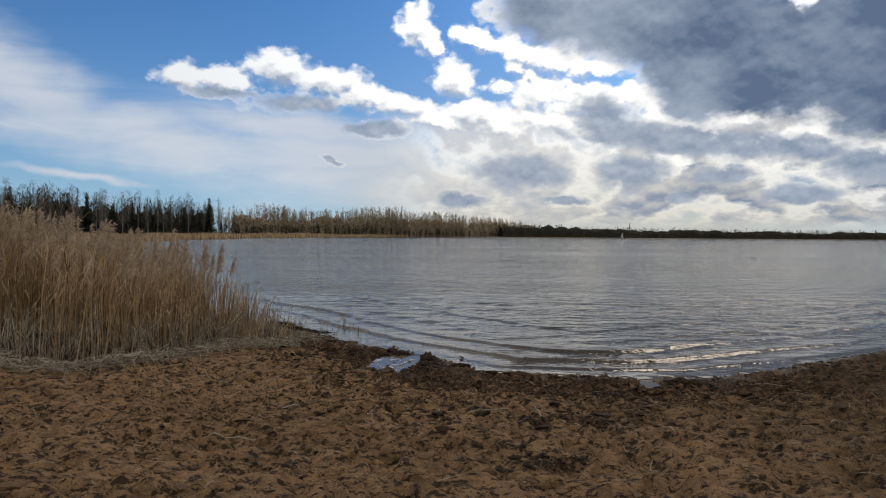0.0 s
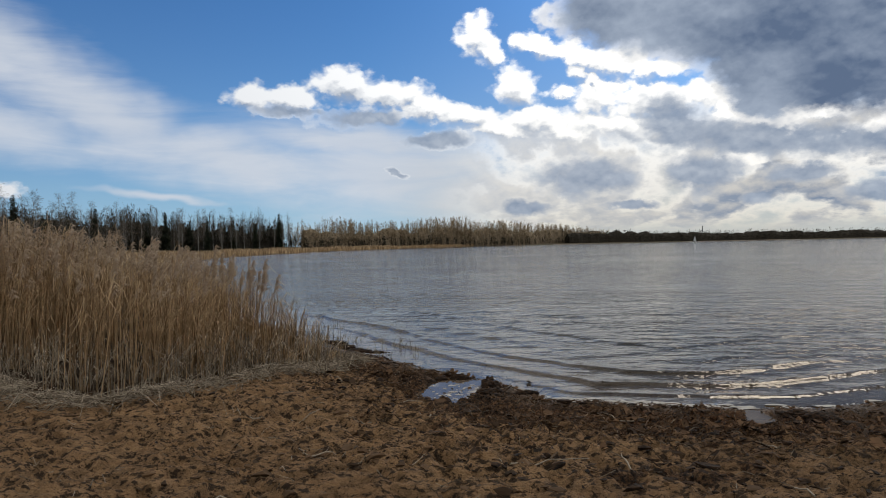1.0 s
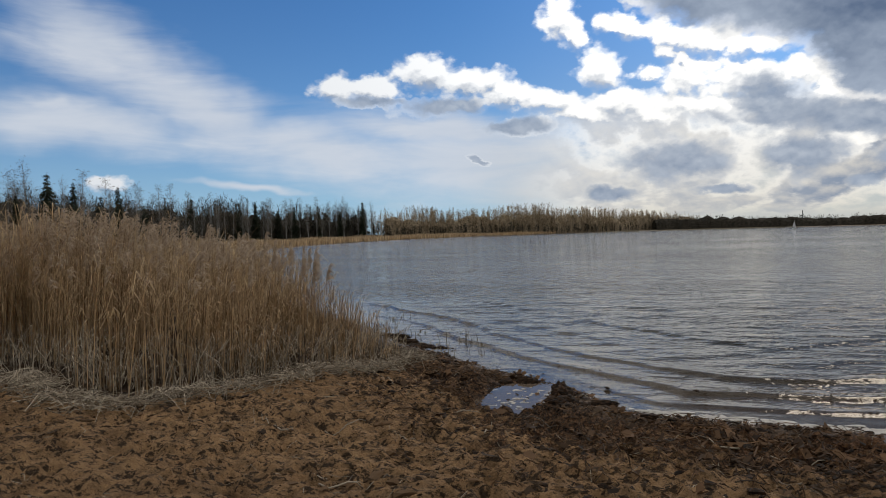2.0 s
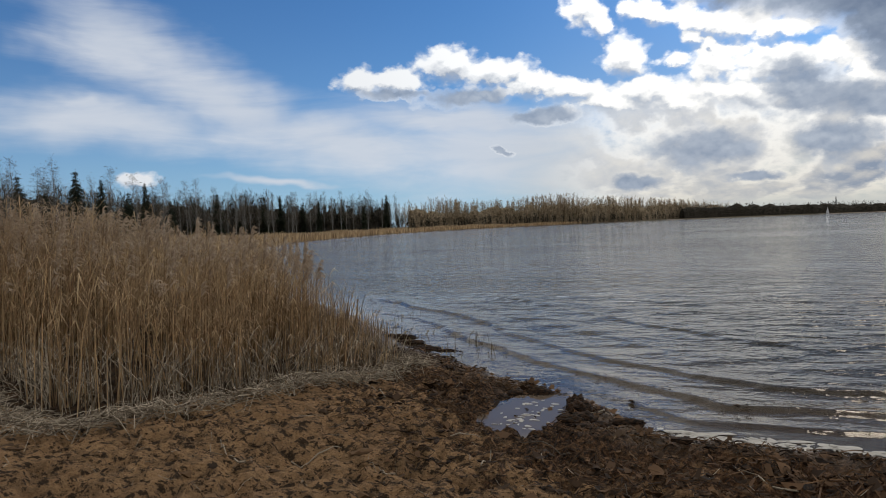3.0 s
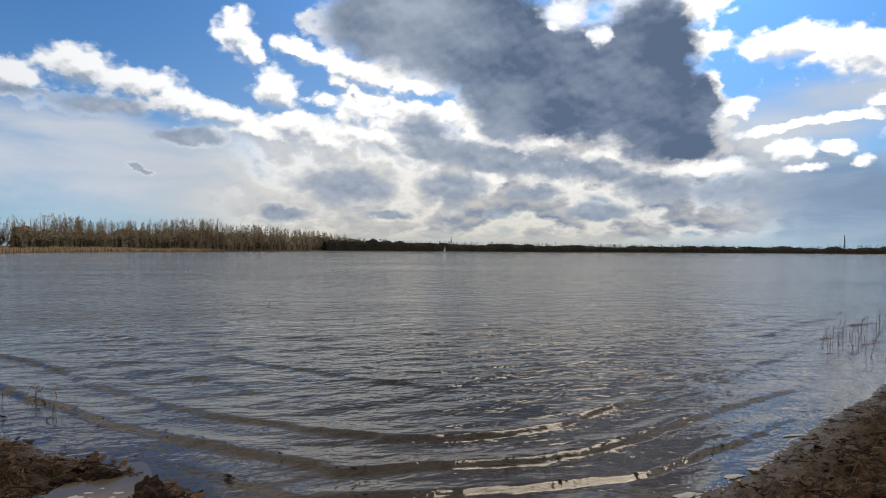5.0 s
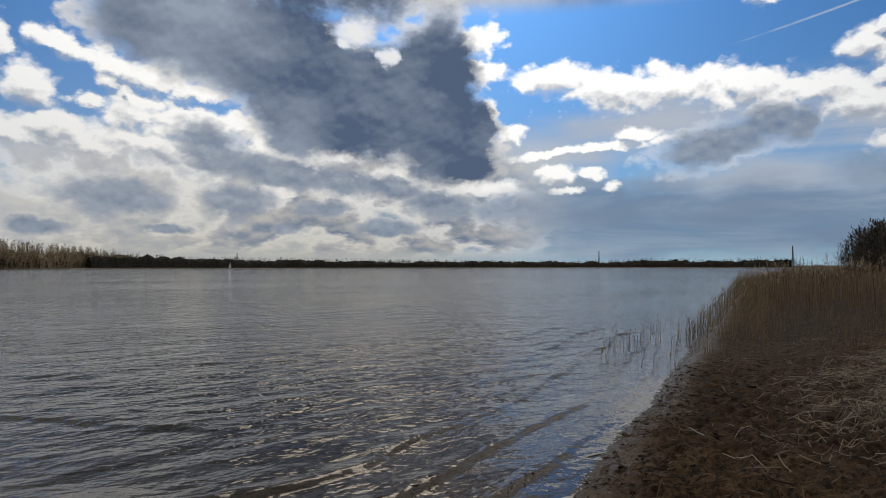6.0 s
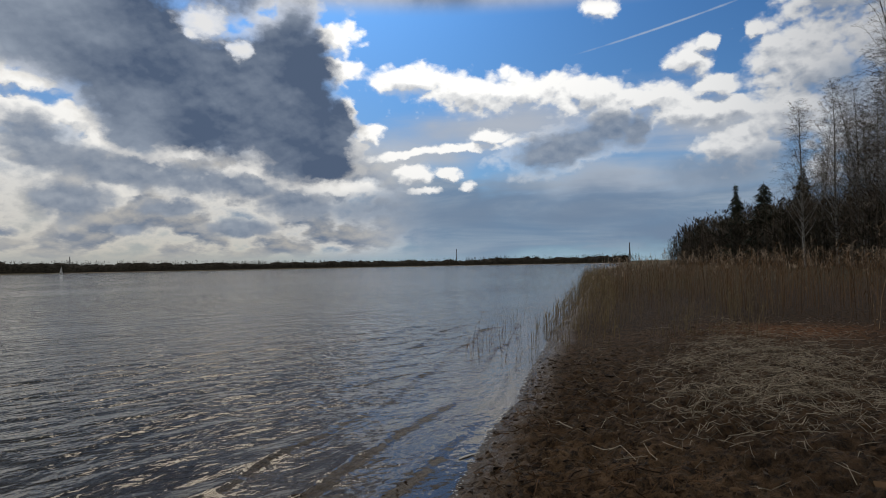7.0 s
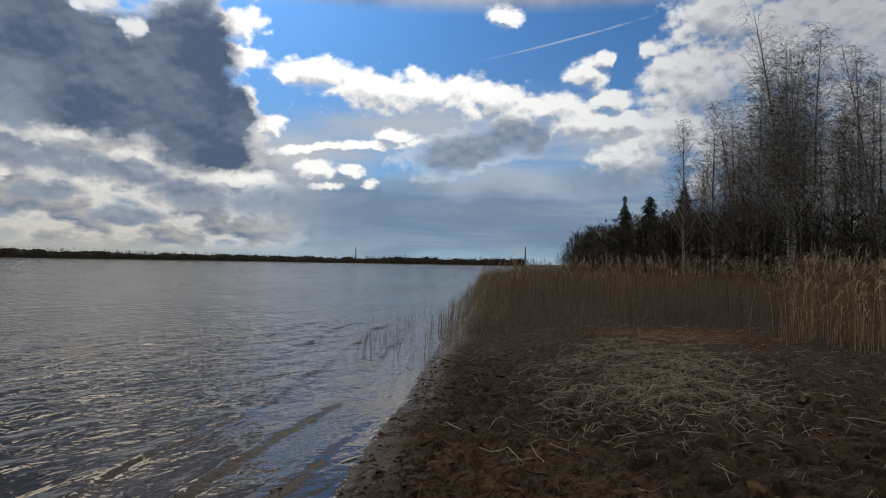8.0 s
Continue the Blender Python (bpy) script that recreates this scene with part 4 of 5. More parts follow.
def litter(name, x, y, long, mat, label, thick=0.007, lift=0.04):
    """Fallen reed stalks lying criss-cross on the sand."""
    n = len(x)
    a = rng.uniform(0, 2 * np.pi, n)
    half = long / 2
    ends = []
    for s in (-1, 0, 1):
        px, py = x + np.cos(a) * half * s, y + np.sin(a) * half * s + (0.06 * long if s == 0 else 0)
        ends.append(np.stack([px, py, land_height(px, py) + 0.006 + rng.uniform(0, lift, n)], 1))
    heap = Heap()
    r = thick * rng.uniform(0.5, 1.1, n) / 2
    rods(heap, np.stack(ends, 1), np.stack([r, r, r * 0.6], 1), 3)
    return tagged(new(name, heap.mesh(name, mat)), label, "dead reeds", kind="stuff")


FRONT = [(-9.5, 8.1), (-5.7, 7.75), (-5.0, 7.4), (-4.1, 7.05), (-3.6, 7.5), (-3.15, 8.3), (-2.8, 9.0), (-2.4, 9.8), (-2.2, 10.4), (-2.4, 11)]
x, y = scatter(34000, -9.5, -1.9, 6.4, 11)
d = line_distance(x, y, FRONT)
ok = rng.random(len(x)) < np.exp(-(d / 0.15) ** 2)
x, y = x[ok][:2600], y[ok][:2600]
litter("reed_litter", x, y, rng.uniform(0.08, 0.42, len(x)), M_LITTER, "bleached broken reed stalks heaped along the reed bed", lift=0.14)
x, y = scatter(40000, 5.5, 17, 4.5, 12.5)
along, across = (x - 10.4) * 0.95 + (y - 8.6) * 0.3, (y - 8.6) * 0.95 - (x - 10.4) * 0.3
drift_line = np.exp(-np.abs(along / 2.9) ** 3 - np.abs(across / 1.15) ** 3) * np.clip(0.75 + 0.6 * fractal(x, y, 0.8, 3, 110), 0.1, 1) + 0.02
ok = (rng.random(len(x)) < drift_line) & (shore_distance(x, y) > 0.7)
x, y = x[ok][:5200], y[ok][:5200]
litter("reed_litter", x, y, rng.gamma(2.6, 0.066, len(x)), M_LITTER, "pale dead reed stalks strewn over the dark sand", thick=0.0065, lift=0.07)
x, y = scatter(2600, -6, 12, 3.5, 10)
ok = shore_distance(x, y) > 0.15
x, y = x[ok][:1300], y[ok][:1300]
litter("stalk_scraps", x, y, rng.uniform(0.02, 0.16, len(x)) , M_LITTER, "short scraps of dead reed scattered on the sand", 0.005, 0.01)


def clods(name, x, y, size, mat, label):
    """Small rough lumps: squashed eight-faced crumbs, each turned its own way."""
    n = len(x)
    z = land_height(x, y)
    ball = bmesh.new()
    bmesh.ops.create_icosphere(ball, subdivisions=1, radius=1.0)
    unit = np.array([q.co[:] for q in ball.verts])
    faces = np.array([[q.index for q in f.verts] for f in ball.faces])
    ball.free()
    a = rng.uniform(0, 2 * np.pi, n)
    k = size[:, None, None] * unit[None] * rng.uniform(0.4, 1.5, (n, len(unit), 1)) * np.stack([rng.uniform(0.8, 2.2, n), rng.uniform(0.5, 1.1, n), rng.uniform(0.3, 0.7, n)], 1)[:, None, :]
    c, w = np.cos(a)[:, None], np.sin(a)[:, None]
    v = np.stack([k[..., 0] * c - k[..., 1] * w + x[:, None], k[..., 0] * w + k[..., 1] * c + y[:, None], k[..., 2] + z[:, None] + 0.15 * size[:, None]], -1)
    heap = Heap()
    heap.add(v.reshape(-1, 3), None, (np.arange(n)[:, None, None] * len(unit) + faces[None]).reshape(-1, 3))
    return tagged(new(name, heap.mesh(name, mat, False)), label, "clods", kind="stuff")


x, y = scatter(60000, -7, 12, 3.2, 12.5)
s = shore_distance(x, y)
m = debris(x, y, s)
ok = (s > 0.02) & (rng.random(len(x)) < m * np.clip(0.5 + fractal(x, y, 0.35, 3, 120), 0, 1))
clods("peat_crumbs", x[ok][:11000], y[ok][:11000], rng.gamma(2.4, 0.0062, ok.sum())[:11000], M_PEAT, "dark crumbs of peat and rotten reed along the water")
x, y = scatter(60000, -7, 12, 3.2, 12.5)
s = shore_distance(x, y)
ok = (s > 0.15) & (rng.random(len(x)) < np.clip(0.15 + 0.6 * fractal(x, y, 0.5, 3, 121), 0, 1) * np.clip((14 - np.hypot(x, y - 1)) / 8, 0.2, 1))
clods("sand_clods", x[ok][:5000], y[ok][:5000], rng.gamma(2.0, 0.0062, ok.sum())[:5000], M_CLOD, "loose clods of trodden damp sand")

# flecks of rotten reed on the first little waves, added to darken their fronts
n = 9000
x = rng.uniform(-2.5, 4.6, n)
y = np.interp(x, [v[0] for v in NEAR_SHORE[2:16]], [v[1] for v in NEAR_SHORE[2:16]]) + rng.uniform(0.1, 2.2, n)
far_out = -shore_distance(x, y) + 0.26 * fractal(x, y, 3.4, 2, 60) + 0.05 * fractal(x, y, 0.6, 2, 61)
line = np.minimum(np.abs(far_out - 0.36) / 0.030, np.abs(far_out - 0.92) / 0.035)
ok = (rng.random(n) < np.exp(-line ** 2) * np.clip(0.7 + 1.2 * fractal(x, y, 0.8, 2, 130), 0.05, 1))
x, y = x[ok], y[ok]
flat_ground = land_height
land_height = lambda px, py, *rest: np.interp(far_out[ok], [0.2, 0.36, 0.6, 0.92, 1.3], [0.004, 0.022, 0.02, 0.055, 0.03])
clods("floating_scraps", x, y, rng.gamma(2.0, 0.0028, len(x)), M_PEAT, "scraps of rotten reed that also draw the dark fronts of the small waves")
land_height = flat_ground


def leaf_scraps(name, x, y, size, mat, label):
    """Curled scraps of dead leaf and reed lying on the sand."""
    n = len(x)
    a = rng.uniform(0, 2 * np.pi, n)
    d = np.stack([np.cos(a), np.sin(a), 0 * a], 1) * size[:, None]
    side = np.stack([-np.sin(a), np.cos(a), rng.normal(0, 0.4, n)], 1)
    mid = np.stack([x, y, land_height(x, y) + 0.006], 1)
    lift = np.stack([0 * a, 0 * a, rng.uniform(0.0, 0.35, n) * size], 1)
    heap = Heap()
    ribbons(heap, mid - d * 0.5 + lift, mid, mid + d * 0.5 + lift * rng.uniform(0, 1.5, (n, 1)), size * rng.uniform(0.2, 0.55, n), side)
    return tagged(new(name, heap.mesh(name, mat)), label, "dead leaves", kind="stuff")


x, y = scatter(60000, -7, 12, 3.2, 12.0)
s = shore_distance(x, y)
ok = (s > 0.1) & (rng.random(len(x)) < np.clip(0.10 + 0.55 * fractal(x, y, 0.45, 3, 140) + 0.5 * debris(x, y, s), 0, 1))
x, y = x[ok][:13000], y[ok][:13000]
leaf_scraps("leaf_scraps", x, y, rng.gamma(3.0, 0.010, len(x)), M_SCRAP, "dark curled scraps of rotting leaves trodden into the sand")


x, y = scatter(40000, -4, 8, 6.0, 12.0)
s = shore_distance(x, y)
ok = (s > 0.08) & (rng.random(len(x)) < debris(x, y, s) * np.clip(0.4 + 0.9 * fractal(x, y, 0.4, 3, 145), 0, 1))
x, y = x[ok][:5200], y[ok][:5200]
litter("rotten_stalks", x, y, rng.gamma(2.5, 0.04, len(x)), M_LEAF, "reddish-brown rotten reed stalks matted along the water", 0.011, 0.03)
x, y = x[x < 4.2], y[x < 4.2]
x, y = x + rng.normal(0, 0.12, len(x)), y + rng.normal(0, 0.12, len(x))
leaf_scraps("leaf_scraps", x, y, rng.gamma(3.0, 0.022, len(x)), M_LEAF, "curled brown leaves matted in the peat")


# ---- trees ----
def grow(height, spread, seed, twigs, lean=0.02, upward=0.8, first=0.25, stems=1, trunk=0.014):
    """A leafless tree: curved trunk(s), rising limbs, branchlets and fine drooping twigs. Returns heaps and bud places."""
    r = np.random.default_rng(seed)
    wood, fine, buds = Heap(), Heap(), []
    for s in range(stems):
        h = height * (1 if s == 0 else r.uniform(0.75, 0.97))
        k = 9
        f = np.linspace(0, 1, k)
        tilt = r.normal(0, lean + 0.02 * (stems > 1), 2)
        wob = r.normal(0, 0.012 * height, (k, 2)).cumsum(0) * 0.35
        line = np.stack([tilt[0] * f * h + wob[:, 0] * f + 0.25 * s, tilt[1] * f * h + wob[:, 1] * f + 0.2 * (s % 2), f * h], 1)
        rods(wood, line[None], (trunk * h * (1 - 0.93 * f))[None], 7)
        n = int(58 * h / 15)
        at = first + (0.96 - first) * np.linspace(0, 1, n)
        root = np.stack([np.interp(at, f, line[:, j]) for j in range(3)], 1)
        a = np.arange(n) * 2.4 + r.uniform(-0.4, 0.4, n)
        long = spread * height * (1.10 - at) ** 0.55 * np.clip((at - first) / 0.2 + 0.45, 0, 1) * r.uniform(0.6, 1.15, n)
        out = np.stack([np.cos(a), np.sin(a), 0 * a], 1)
        mid = root + out * (long * 0.5)[:, None] + np.stack([0 * a, 0 * a, long * upward * 0.55], 1)
        tip = root + out * (long * 0.9)[:, None] + np.stack([0 * a, 0 * a, long * upward * 1.15], 1)
        rad = trunk * h * (1 - 0.9 * at) * 0.36
        rods(wood, np.stack([root, mid, tip], 1), np.stack([rad, rad * 0.6, rad * 0.15 + 0.004], 1), 4)
        m = max(int(twigs / stems), 10)
        pick = r.choice(n, m, p=long ** 0.7 / (long ** 0.7).sum())
        g = r.uniform(0.2, 1.0, m)[:, None]
        start = np.where(g < 0.5, root[pick] + (mid - root)[pick] * g * 2, mid[pick] + (tip - mid)[pick] * (g * 2 - 1))
        a = r.uniform(0, 2 * np.pi, m)
        ln = r.uniform(0.25, 0.6, m) * long[pick] + 0.012 * height
        out = np.stack([np.cos(a), np.sin(a), 0 * a], 1)
        lift = r.uniform(0.1, 0.9, m)
        b = start + out * (ln * 0.5)[:, None] + np.stack([0 * a, 0 * a, ln * lift * 0.6], 1)
        c = start + out * (ln * 0.95)[:, None] + np.stack([0 * a, 0 * a, ln * (lift * 0.9 - 0.25)], 1)
        ribbons(fine, start, b, c, np.full(m, (0.0008 if twigs > 1000 else 0.0032) * height), np.stack([-np.sin(a) * 0.7, np.cos(a) * 0.7, 0 * a + 0.7], 1))
        for rep in range(3):
            q = b + (c - b) * r.uniform(0, 0.8, (m, 1))
            a2 = r.uniform(0, 2 * np.pi, m)
            l2 = ln * r.uniform(0.3, 0.6, m)
            o2 = np.stack([np.cos(a2), np.sin(a2), r.uniform(-0.6, 0.7, m)], 1)
            ribbons(fine, q, q + o2 * (l2 * 0.5)[:, None], q + o2 * l2[:, None] - np.stack([0 * a2, 0 * a2, l2 * 0.3], 1), np.full(m, (0.0006 if twigs > 1000 else 0.0023) * height), np.stack([-np.sin(a2) * 0.7, np.cos(a2) * 0.7, 0 * a2 + 0.7], 1))
            buds.append(q + o2 * (l2 * 0.8)[:, None])
    return wood, fine, np.concatenate(buds)


def bud_cloud(points, size, seed):
    r = np.random.default_rng(seed)
    n = len(points)
    d = r.normal(0, 1, (n, 3))
    d /= np.linalg.norm(d, axis=1, keepdims=True)
    e = np.cross(d, r.normal(0, 1, (n, 3)))
    e /= np.linalg.norm(e, axis=1, keepdims=True)
    h = Heap()
    s = size * r.uniform(0.5, 1.3, (n, 1))
    ribbons(h, points - d * s, points, points + d * s, s[:, 0] * 1.3, e)
    return h


def birch(height, seed, twigs, stems=1, spread=0.155):
    wood, fine, buds = grow(height, spread, seed, twigs, 0.02, 1.25, 0.16, stems, 0.0085)
    tree = new("birch_tree")
    part("trunk", wood.mesh("trunk", M_BIRCH, True), tree, "pale birch trunk and rising limbs")
    part("crown", fine.mesh("crown", M_TWIG), tree, "fine dark leafless twigs")
    tagged(part("bud_haze", bud_cloud(buds[::4], 0.0021 * height, seed).mesh("bud_haze", M_BUDS), tree, "sparse olive-brown opening buds"), kind="stuff")
    return tagged(tree, "slender birch with pale trunk and thin spring twigs", "tree", "birches behind the reeds")


def spruce(height, seed, wide=0.17, tiers=24):
    r = np.random.default_rng(seed)
    tree = new("spruce_tree")
    t = Heap()
    rods(t, np.array([[[0, 0, -0.2], [0.02 * height, 0, height * 0.5], [0, 0.01 * height, height]]]), np.array([[0.016, 0.010, 0.001]]) * height, 7)
    part("trunk", t.mesh("trunk", M_TRUNK, True), tree)
    h = Heap()
    for i in range(tiers):
        f = 0.10 + 0.89 * (i / tiers)
        n = int(13 - 6 * f)
        reach = wide * height * (1.02 - f) ** 0.6 * r.uniform(0.6, 1.15)
        for j in range(9):
            a = np.arange(n) * 2 * np.pi / n + r.uniform(0, 6.28)
            ln = reach * r.uniform(0.55, 1.15, n)
            root = np.stack([0 * a, 0 * a, np.full(n, f * height) + r.uniform(-0.02, 0.02, n) * height], 1)
            out = np.stack([np.cos(a), np.sin(a), 0 * a], 1)
            g0 = r.uniform(0.0, 0.55, n)
            p0 = root + out * (ln * g0)[:, None] - np.stack([0 * a, 0 * a, ln * g0 * 0.25], 1)
            swing = np.stack([-np.sin(a), np.cos(a), 0 * a], 1) * (ln * r.normal(0, 0.35, n))[:, None]
            p1 = root + out * (ln * 0.75)[:, None] + swing * 0.6 - np.stack([0 * a, 0 * a, ln * 0.34], 1)
            p2 = root + out * ln[:, None] + swing - np.stack([0 * a, 0 * a, ln * (0.30 + 0.2 * r.random(n))], 1)
            side = np.stack([-np.sin(a), np.cos(a), r.normal(0, 0.5, n)], 1)
            ribbons(h, p0, p1, p2, ln * 0.10 + 0.05, side)
    part("crown", h.mesh("crown", M_NEEDLE), tree, "dark green drooping needle boughs")
    return tagged(tree, "dark spruce with ragged drooping boughs", "tree", "conifers at the wood's edge")


def stand(ob, x, y, size=1.0, turn=0.0):
    z = float(land_height(np.array([x]), np.array([y]), None, False)[0])
    c = copy_thing(ob, Matrix.Translation((x, y, z - 0.1)) @ Matrix.Rotation(turn, 4, "Z"))
    c.scale = (size, size, size)
    return c


def bearing(deg, dist, eye=(1.1, 5.5)):
    return eye[0] + math.sin(radians(deg)) * dist, eye[1] + math.cos(radians(deg)) * dist


def remove(ob):
    for o in (*ob.children_recursive, ob):
        bpy.data.objects.remove(o)


birches = [birch(18.0, 11, 1400), birch(18.0, 12, 1300), birch(18.0, 13, 1900, 3), birch(18.0, 14, 1700, 2)]
far_birches = [birch(18.0, 15, 270, 1, 0.15), birch(18.0, 16, 280, 2, 0.15), birch(18.0, 17, 270, 1, 0.18)]
spruces = [spruce(15.0, 21, 0.19), spruce(15.0, 22, 0.28), spruce(15.0, 23, 0.24)]
far_spruces = [spruce(15.0, 24, 0.19, 19), spruce(15.0, 25, 0.22, 18), spruce(15.0, 26, 0.17, 20)]
TALL = [(74.4, 78, 17.5, 0), (76.6, 74, 18.0, 1), (78.4, 70, 17, 3), (79.8, 64, 19.0, 0), (81.4, 62, 20.5, 2), (82.6, 55, 21.0, 2), (83.6, 54, 18.5, 1),
        (85.0, 60, 15, 3), (86.8, 52, 16.0, 0), (88.3, 50, 15.5, 2), (90.2, 47, 16, 1), (92.5, 45, 15, 3), (95.5, 42, 16, 0), (99, 41, 15, 1),
        (75.4, 92, 17, 2), (77.6, 86, 17, 0), (79.2, 80, 18, 1), (82.0, 70, 19, 3), (83.0, 66, 18, 0), (86.0, 62, 16, 2), (78.9, 72, 17, 2), (80.6, 78, 18, 3), (84.2, 72, 17, 0), (87.5, 66, 17, 1), (91, 60, 17, 2)]
for i, (b, d, h, k) in enumerate(TALL):
    x, y = bearing(b, d)
    stand(birches[k], x, y, h / 18.0, i * 1.7)
CONIFERS = [(69.7, 126, 14.5), (71.7, 112, 13), (74.4, 100, 13.5), (79.0, 84, 9), (83.4, 74, 8), (88, 66, 8)]
for i, (b, d, h) in enumerate(CONIFERS):
    x, y = bearing(b, d)
    stand(spruces[i % 3], x, y, h / 15.0, i * 2.1)

# the wood on the far side of the bay: spruces and birches in front, more behind
for i in range(104):
    b = -58 + i * 0.38 + 0.25 * math.sin(i * 5.1)
    d = np.interp(b, [-58, -45, -29, -19.5], [135, 172, 258, 308]) + 10 * math.sin(i * 2.7)
    x, y = bearing(b, d, (0.2, 2.5))
    h = (15.0 + 2.5 * math.sin(i * 1.9) + 1.2 * math.sin(i * 4.3))
    if i % 9 not in (1, 5):
        c = stand(far_birches[i % 3], x, y, h * 1.02 / 18.0, i)
        tagged(c, "bare birch in the wood across the bay", group="birches across the bay")
    else:
        c = stand(far_spruces[i % 3], x, y, h * 0.93 / 15.0, i)
        tagged(c, "dark spruce in the wood across the bay", group="conifers across the bay")
for ob in birches + spruces + far_birches + far_spruces:
    remove(ob)


def far_wood(name, pts, n, tall, deep, mat, twig_wide, label, seed, dense=26, bushy=0.35):
    """A far wood: many bare crowns of upright branches over slim trunks, one mass of stuff."""
    r = np.random.default_rng(seed)
    pts = np.array(pts, float)
    seg = np.hypot(*np.diff(pts[:, :2], axis=0).T)
    pick = r.choice(len(seg), n, p=seg / seg.sum())
    k = r.uniform(-0.12, 1.12, n)[:, None]
    p = pts[pick] * (1 - k) + pts[pick + 1] * k
    d = (pts[pick + 1] - pts[pick])[:, :2] / seg[pick][:, None]
    back = r.random(n) ** 1.3 * deep
    x, y = p[:, 0] - d[:, 1] * back, p[:, 1] + d[:, 0] * back
    h = p[:, 2] * tall * r.uniform(0.66, 1.08, n) * (1 + 0.12 * fractal(x, y, 30, 2, seed))
    z = np.clip(land_height(x, y, None, False), 0.0, 2.5) - 0.2
    heap = Heap()
    root = np.stack([x, y, z], 1)
    rods(heap, np.stack([root, root + np.stack([r.normal(0, 0.02, n) * h, 0 * h, h * 0.9], 1)], 1), np.stack([0.011 * h, 0.003 * h], 1), 3)
    for j in range(dense):
        f = r.uniform(0.0 if j % 3 == 0 else 0.2, 0.95, n)
        a = r.uniform(0, 2 * np.pi, n)
        ln = h * r.uniform(0.07, 0.2, n) * (1.15 - f * 0.6)
        off = bushy * 0.16 * h * np.sqrt(r.random(n)) * (1.2 - 0.9 * f)
        a1 = r.uniform(0, 2 * np.pi, n)
        s0 = root + np.stack([off * np.cos(a1), off * np.sin(a1), f * h], 1)
        out = np.stack([np.cos(a), np.sin(a), 0 * a], 1)
        b = s0 + out * (ln * bushy)[:, None] + np.stack([0 * a, 0 * a, ln * 0.5], 1)
        c = s0 + out * (ln * bushy * r.uniform(0.6, 1.5, n))[:, None] + np.stack([0 * a, 0 * a, ln * r.uniform(0.75, 1.25, n)], 1)
        ribbons(heap, s0, b, c, twig_wide * h * r.uniform(0.6, 1.4, n), np.stack([-np.sin(a), np.cos(a), 0 * a], 1))
    return tagged(new(name, heap.mesh(name, mat)), label, "wood", kind="stuff")


def wood_filler(name, pts, tall, wide, mat, label, seed, step=1.1):
    """A filler added inside a far wood to close its gaps: a lumpy arched ridge along a line."""
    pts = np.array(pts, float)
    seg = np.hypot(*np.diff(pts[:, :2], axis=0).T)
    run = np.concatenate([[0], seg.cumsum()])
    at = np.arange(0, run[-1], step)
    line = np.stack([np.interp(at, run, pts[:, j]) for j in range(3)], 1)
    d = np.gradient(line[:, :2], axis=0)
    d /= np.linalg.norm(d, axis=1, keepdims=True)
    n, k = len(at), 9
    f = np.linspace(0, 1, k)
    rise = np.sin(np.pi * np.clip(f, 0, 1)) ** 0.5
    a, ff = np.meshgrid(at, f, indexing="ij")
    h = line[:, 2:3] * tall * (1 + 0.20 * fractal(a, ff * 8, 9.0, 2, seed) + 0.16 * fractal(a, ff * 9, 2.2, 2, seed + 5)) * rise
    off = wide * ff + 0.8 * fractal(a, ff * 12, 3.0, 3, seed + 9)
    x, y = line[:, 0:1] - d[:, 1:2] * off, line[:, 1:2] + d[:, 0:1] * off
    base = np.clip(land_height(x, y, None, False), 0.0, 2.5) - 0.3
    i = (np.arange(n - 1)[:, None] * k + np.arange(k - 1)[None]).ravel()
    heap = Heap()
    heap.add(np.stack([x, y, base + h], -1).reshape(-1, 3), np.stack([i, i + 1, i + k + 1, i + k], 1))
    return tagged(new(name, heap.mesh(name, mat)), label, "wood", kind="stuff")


# (x, y, height)
LEFT_WOOD = [(-150, 75, 15), (-135, 125, 16), (-134, 232, 15.5), (-104, 298, 14)]
TAN_WOOD = [(-100, 318, 13.5), (-70, 335, 14.5), (-25, 382, 15.5), (10, 420, 15), (40, 452, 13), (75, 500, 11)]
FAR_LINE = [(40, 438, 10), (75, 448, 9), (140, 452, 7.2), (250, 443, 6.2), (400, 438, 6.6), (478, 398, 7.8), (516, 330, 8), (500, 285, 8)]
far_wood("far_wood", LEFT_WOOD, 760, 1.0, 40, M_FAR_DARK, 0.008, "dark mixed wood behind the bay's reeds", 31, 56, 0.6)
far_wood("far_thicket", LEFT_WOOD, 420, 0.72, 14, M_FAR_DARK, 0.05, "low dark thicket at the edge of the wood", 35, 34, 0.6)
far_wood("far_wood", TAN_WOOD, 900, 1.0, 34, M_FAR_TWIG, 0.009, "bare tan-grey spring wood on the far shore", 32, 60, 0.5)
far_wood("far_thicket", TAN_WOOD, 420, 0.66, 16, M_FAR_TWIG, 0.06, "dense bare brushwood below the spring wood", 38, 18, 0.6)
far_wood("far_thicket", [(-112, 300, 5), (-92, 312, 5.5), (-70, 326, 6), (-40, 360, 5.5), (0, 402, 5), (40, 446, 4.5)], 260, 1.0, 8, M_FAR_DARK, 0.08, "low dark thicket at the wood's foot", 33, 18, 0.7)
far_wood("far_wood", FAR_LINE, 1500, 0.95, 22, M_FAR_DARK, 0.03, "low dark tree line on the distant shore", 34, 18, 0.8)
wood_filler("far_thicket", FAR_LINE, 0.72, 9, M_MASS, "solid dark ridge filling the gaps of the distant wood", 39, 1.6)
wood_filler("far_thicket", LEFT_WOOD, 0.62, 10, M_MASS, "solid dark ridge filling the gaps of the wood behind the bay", 40)
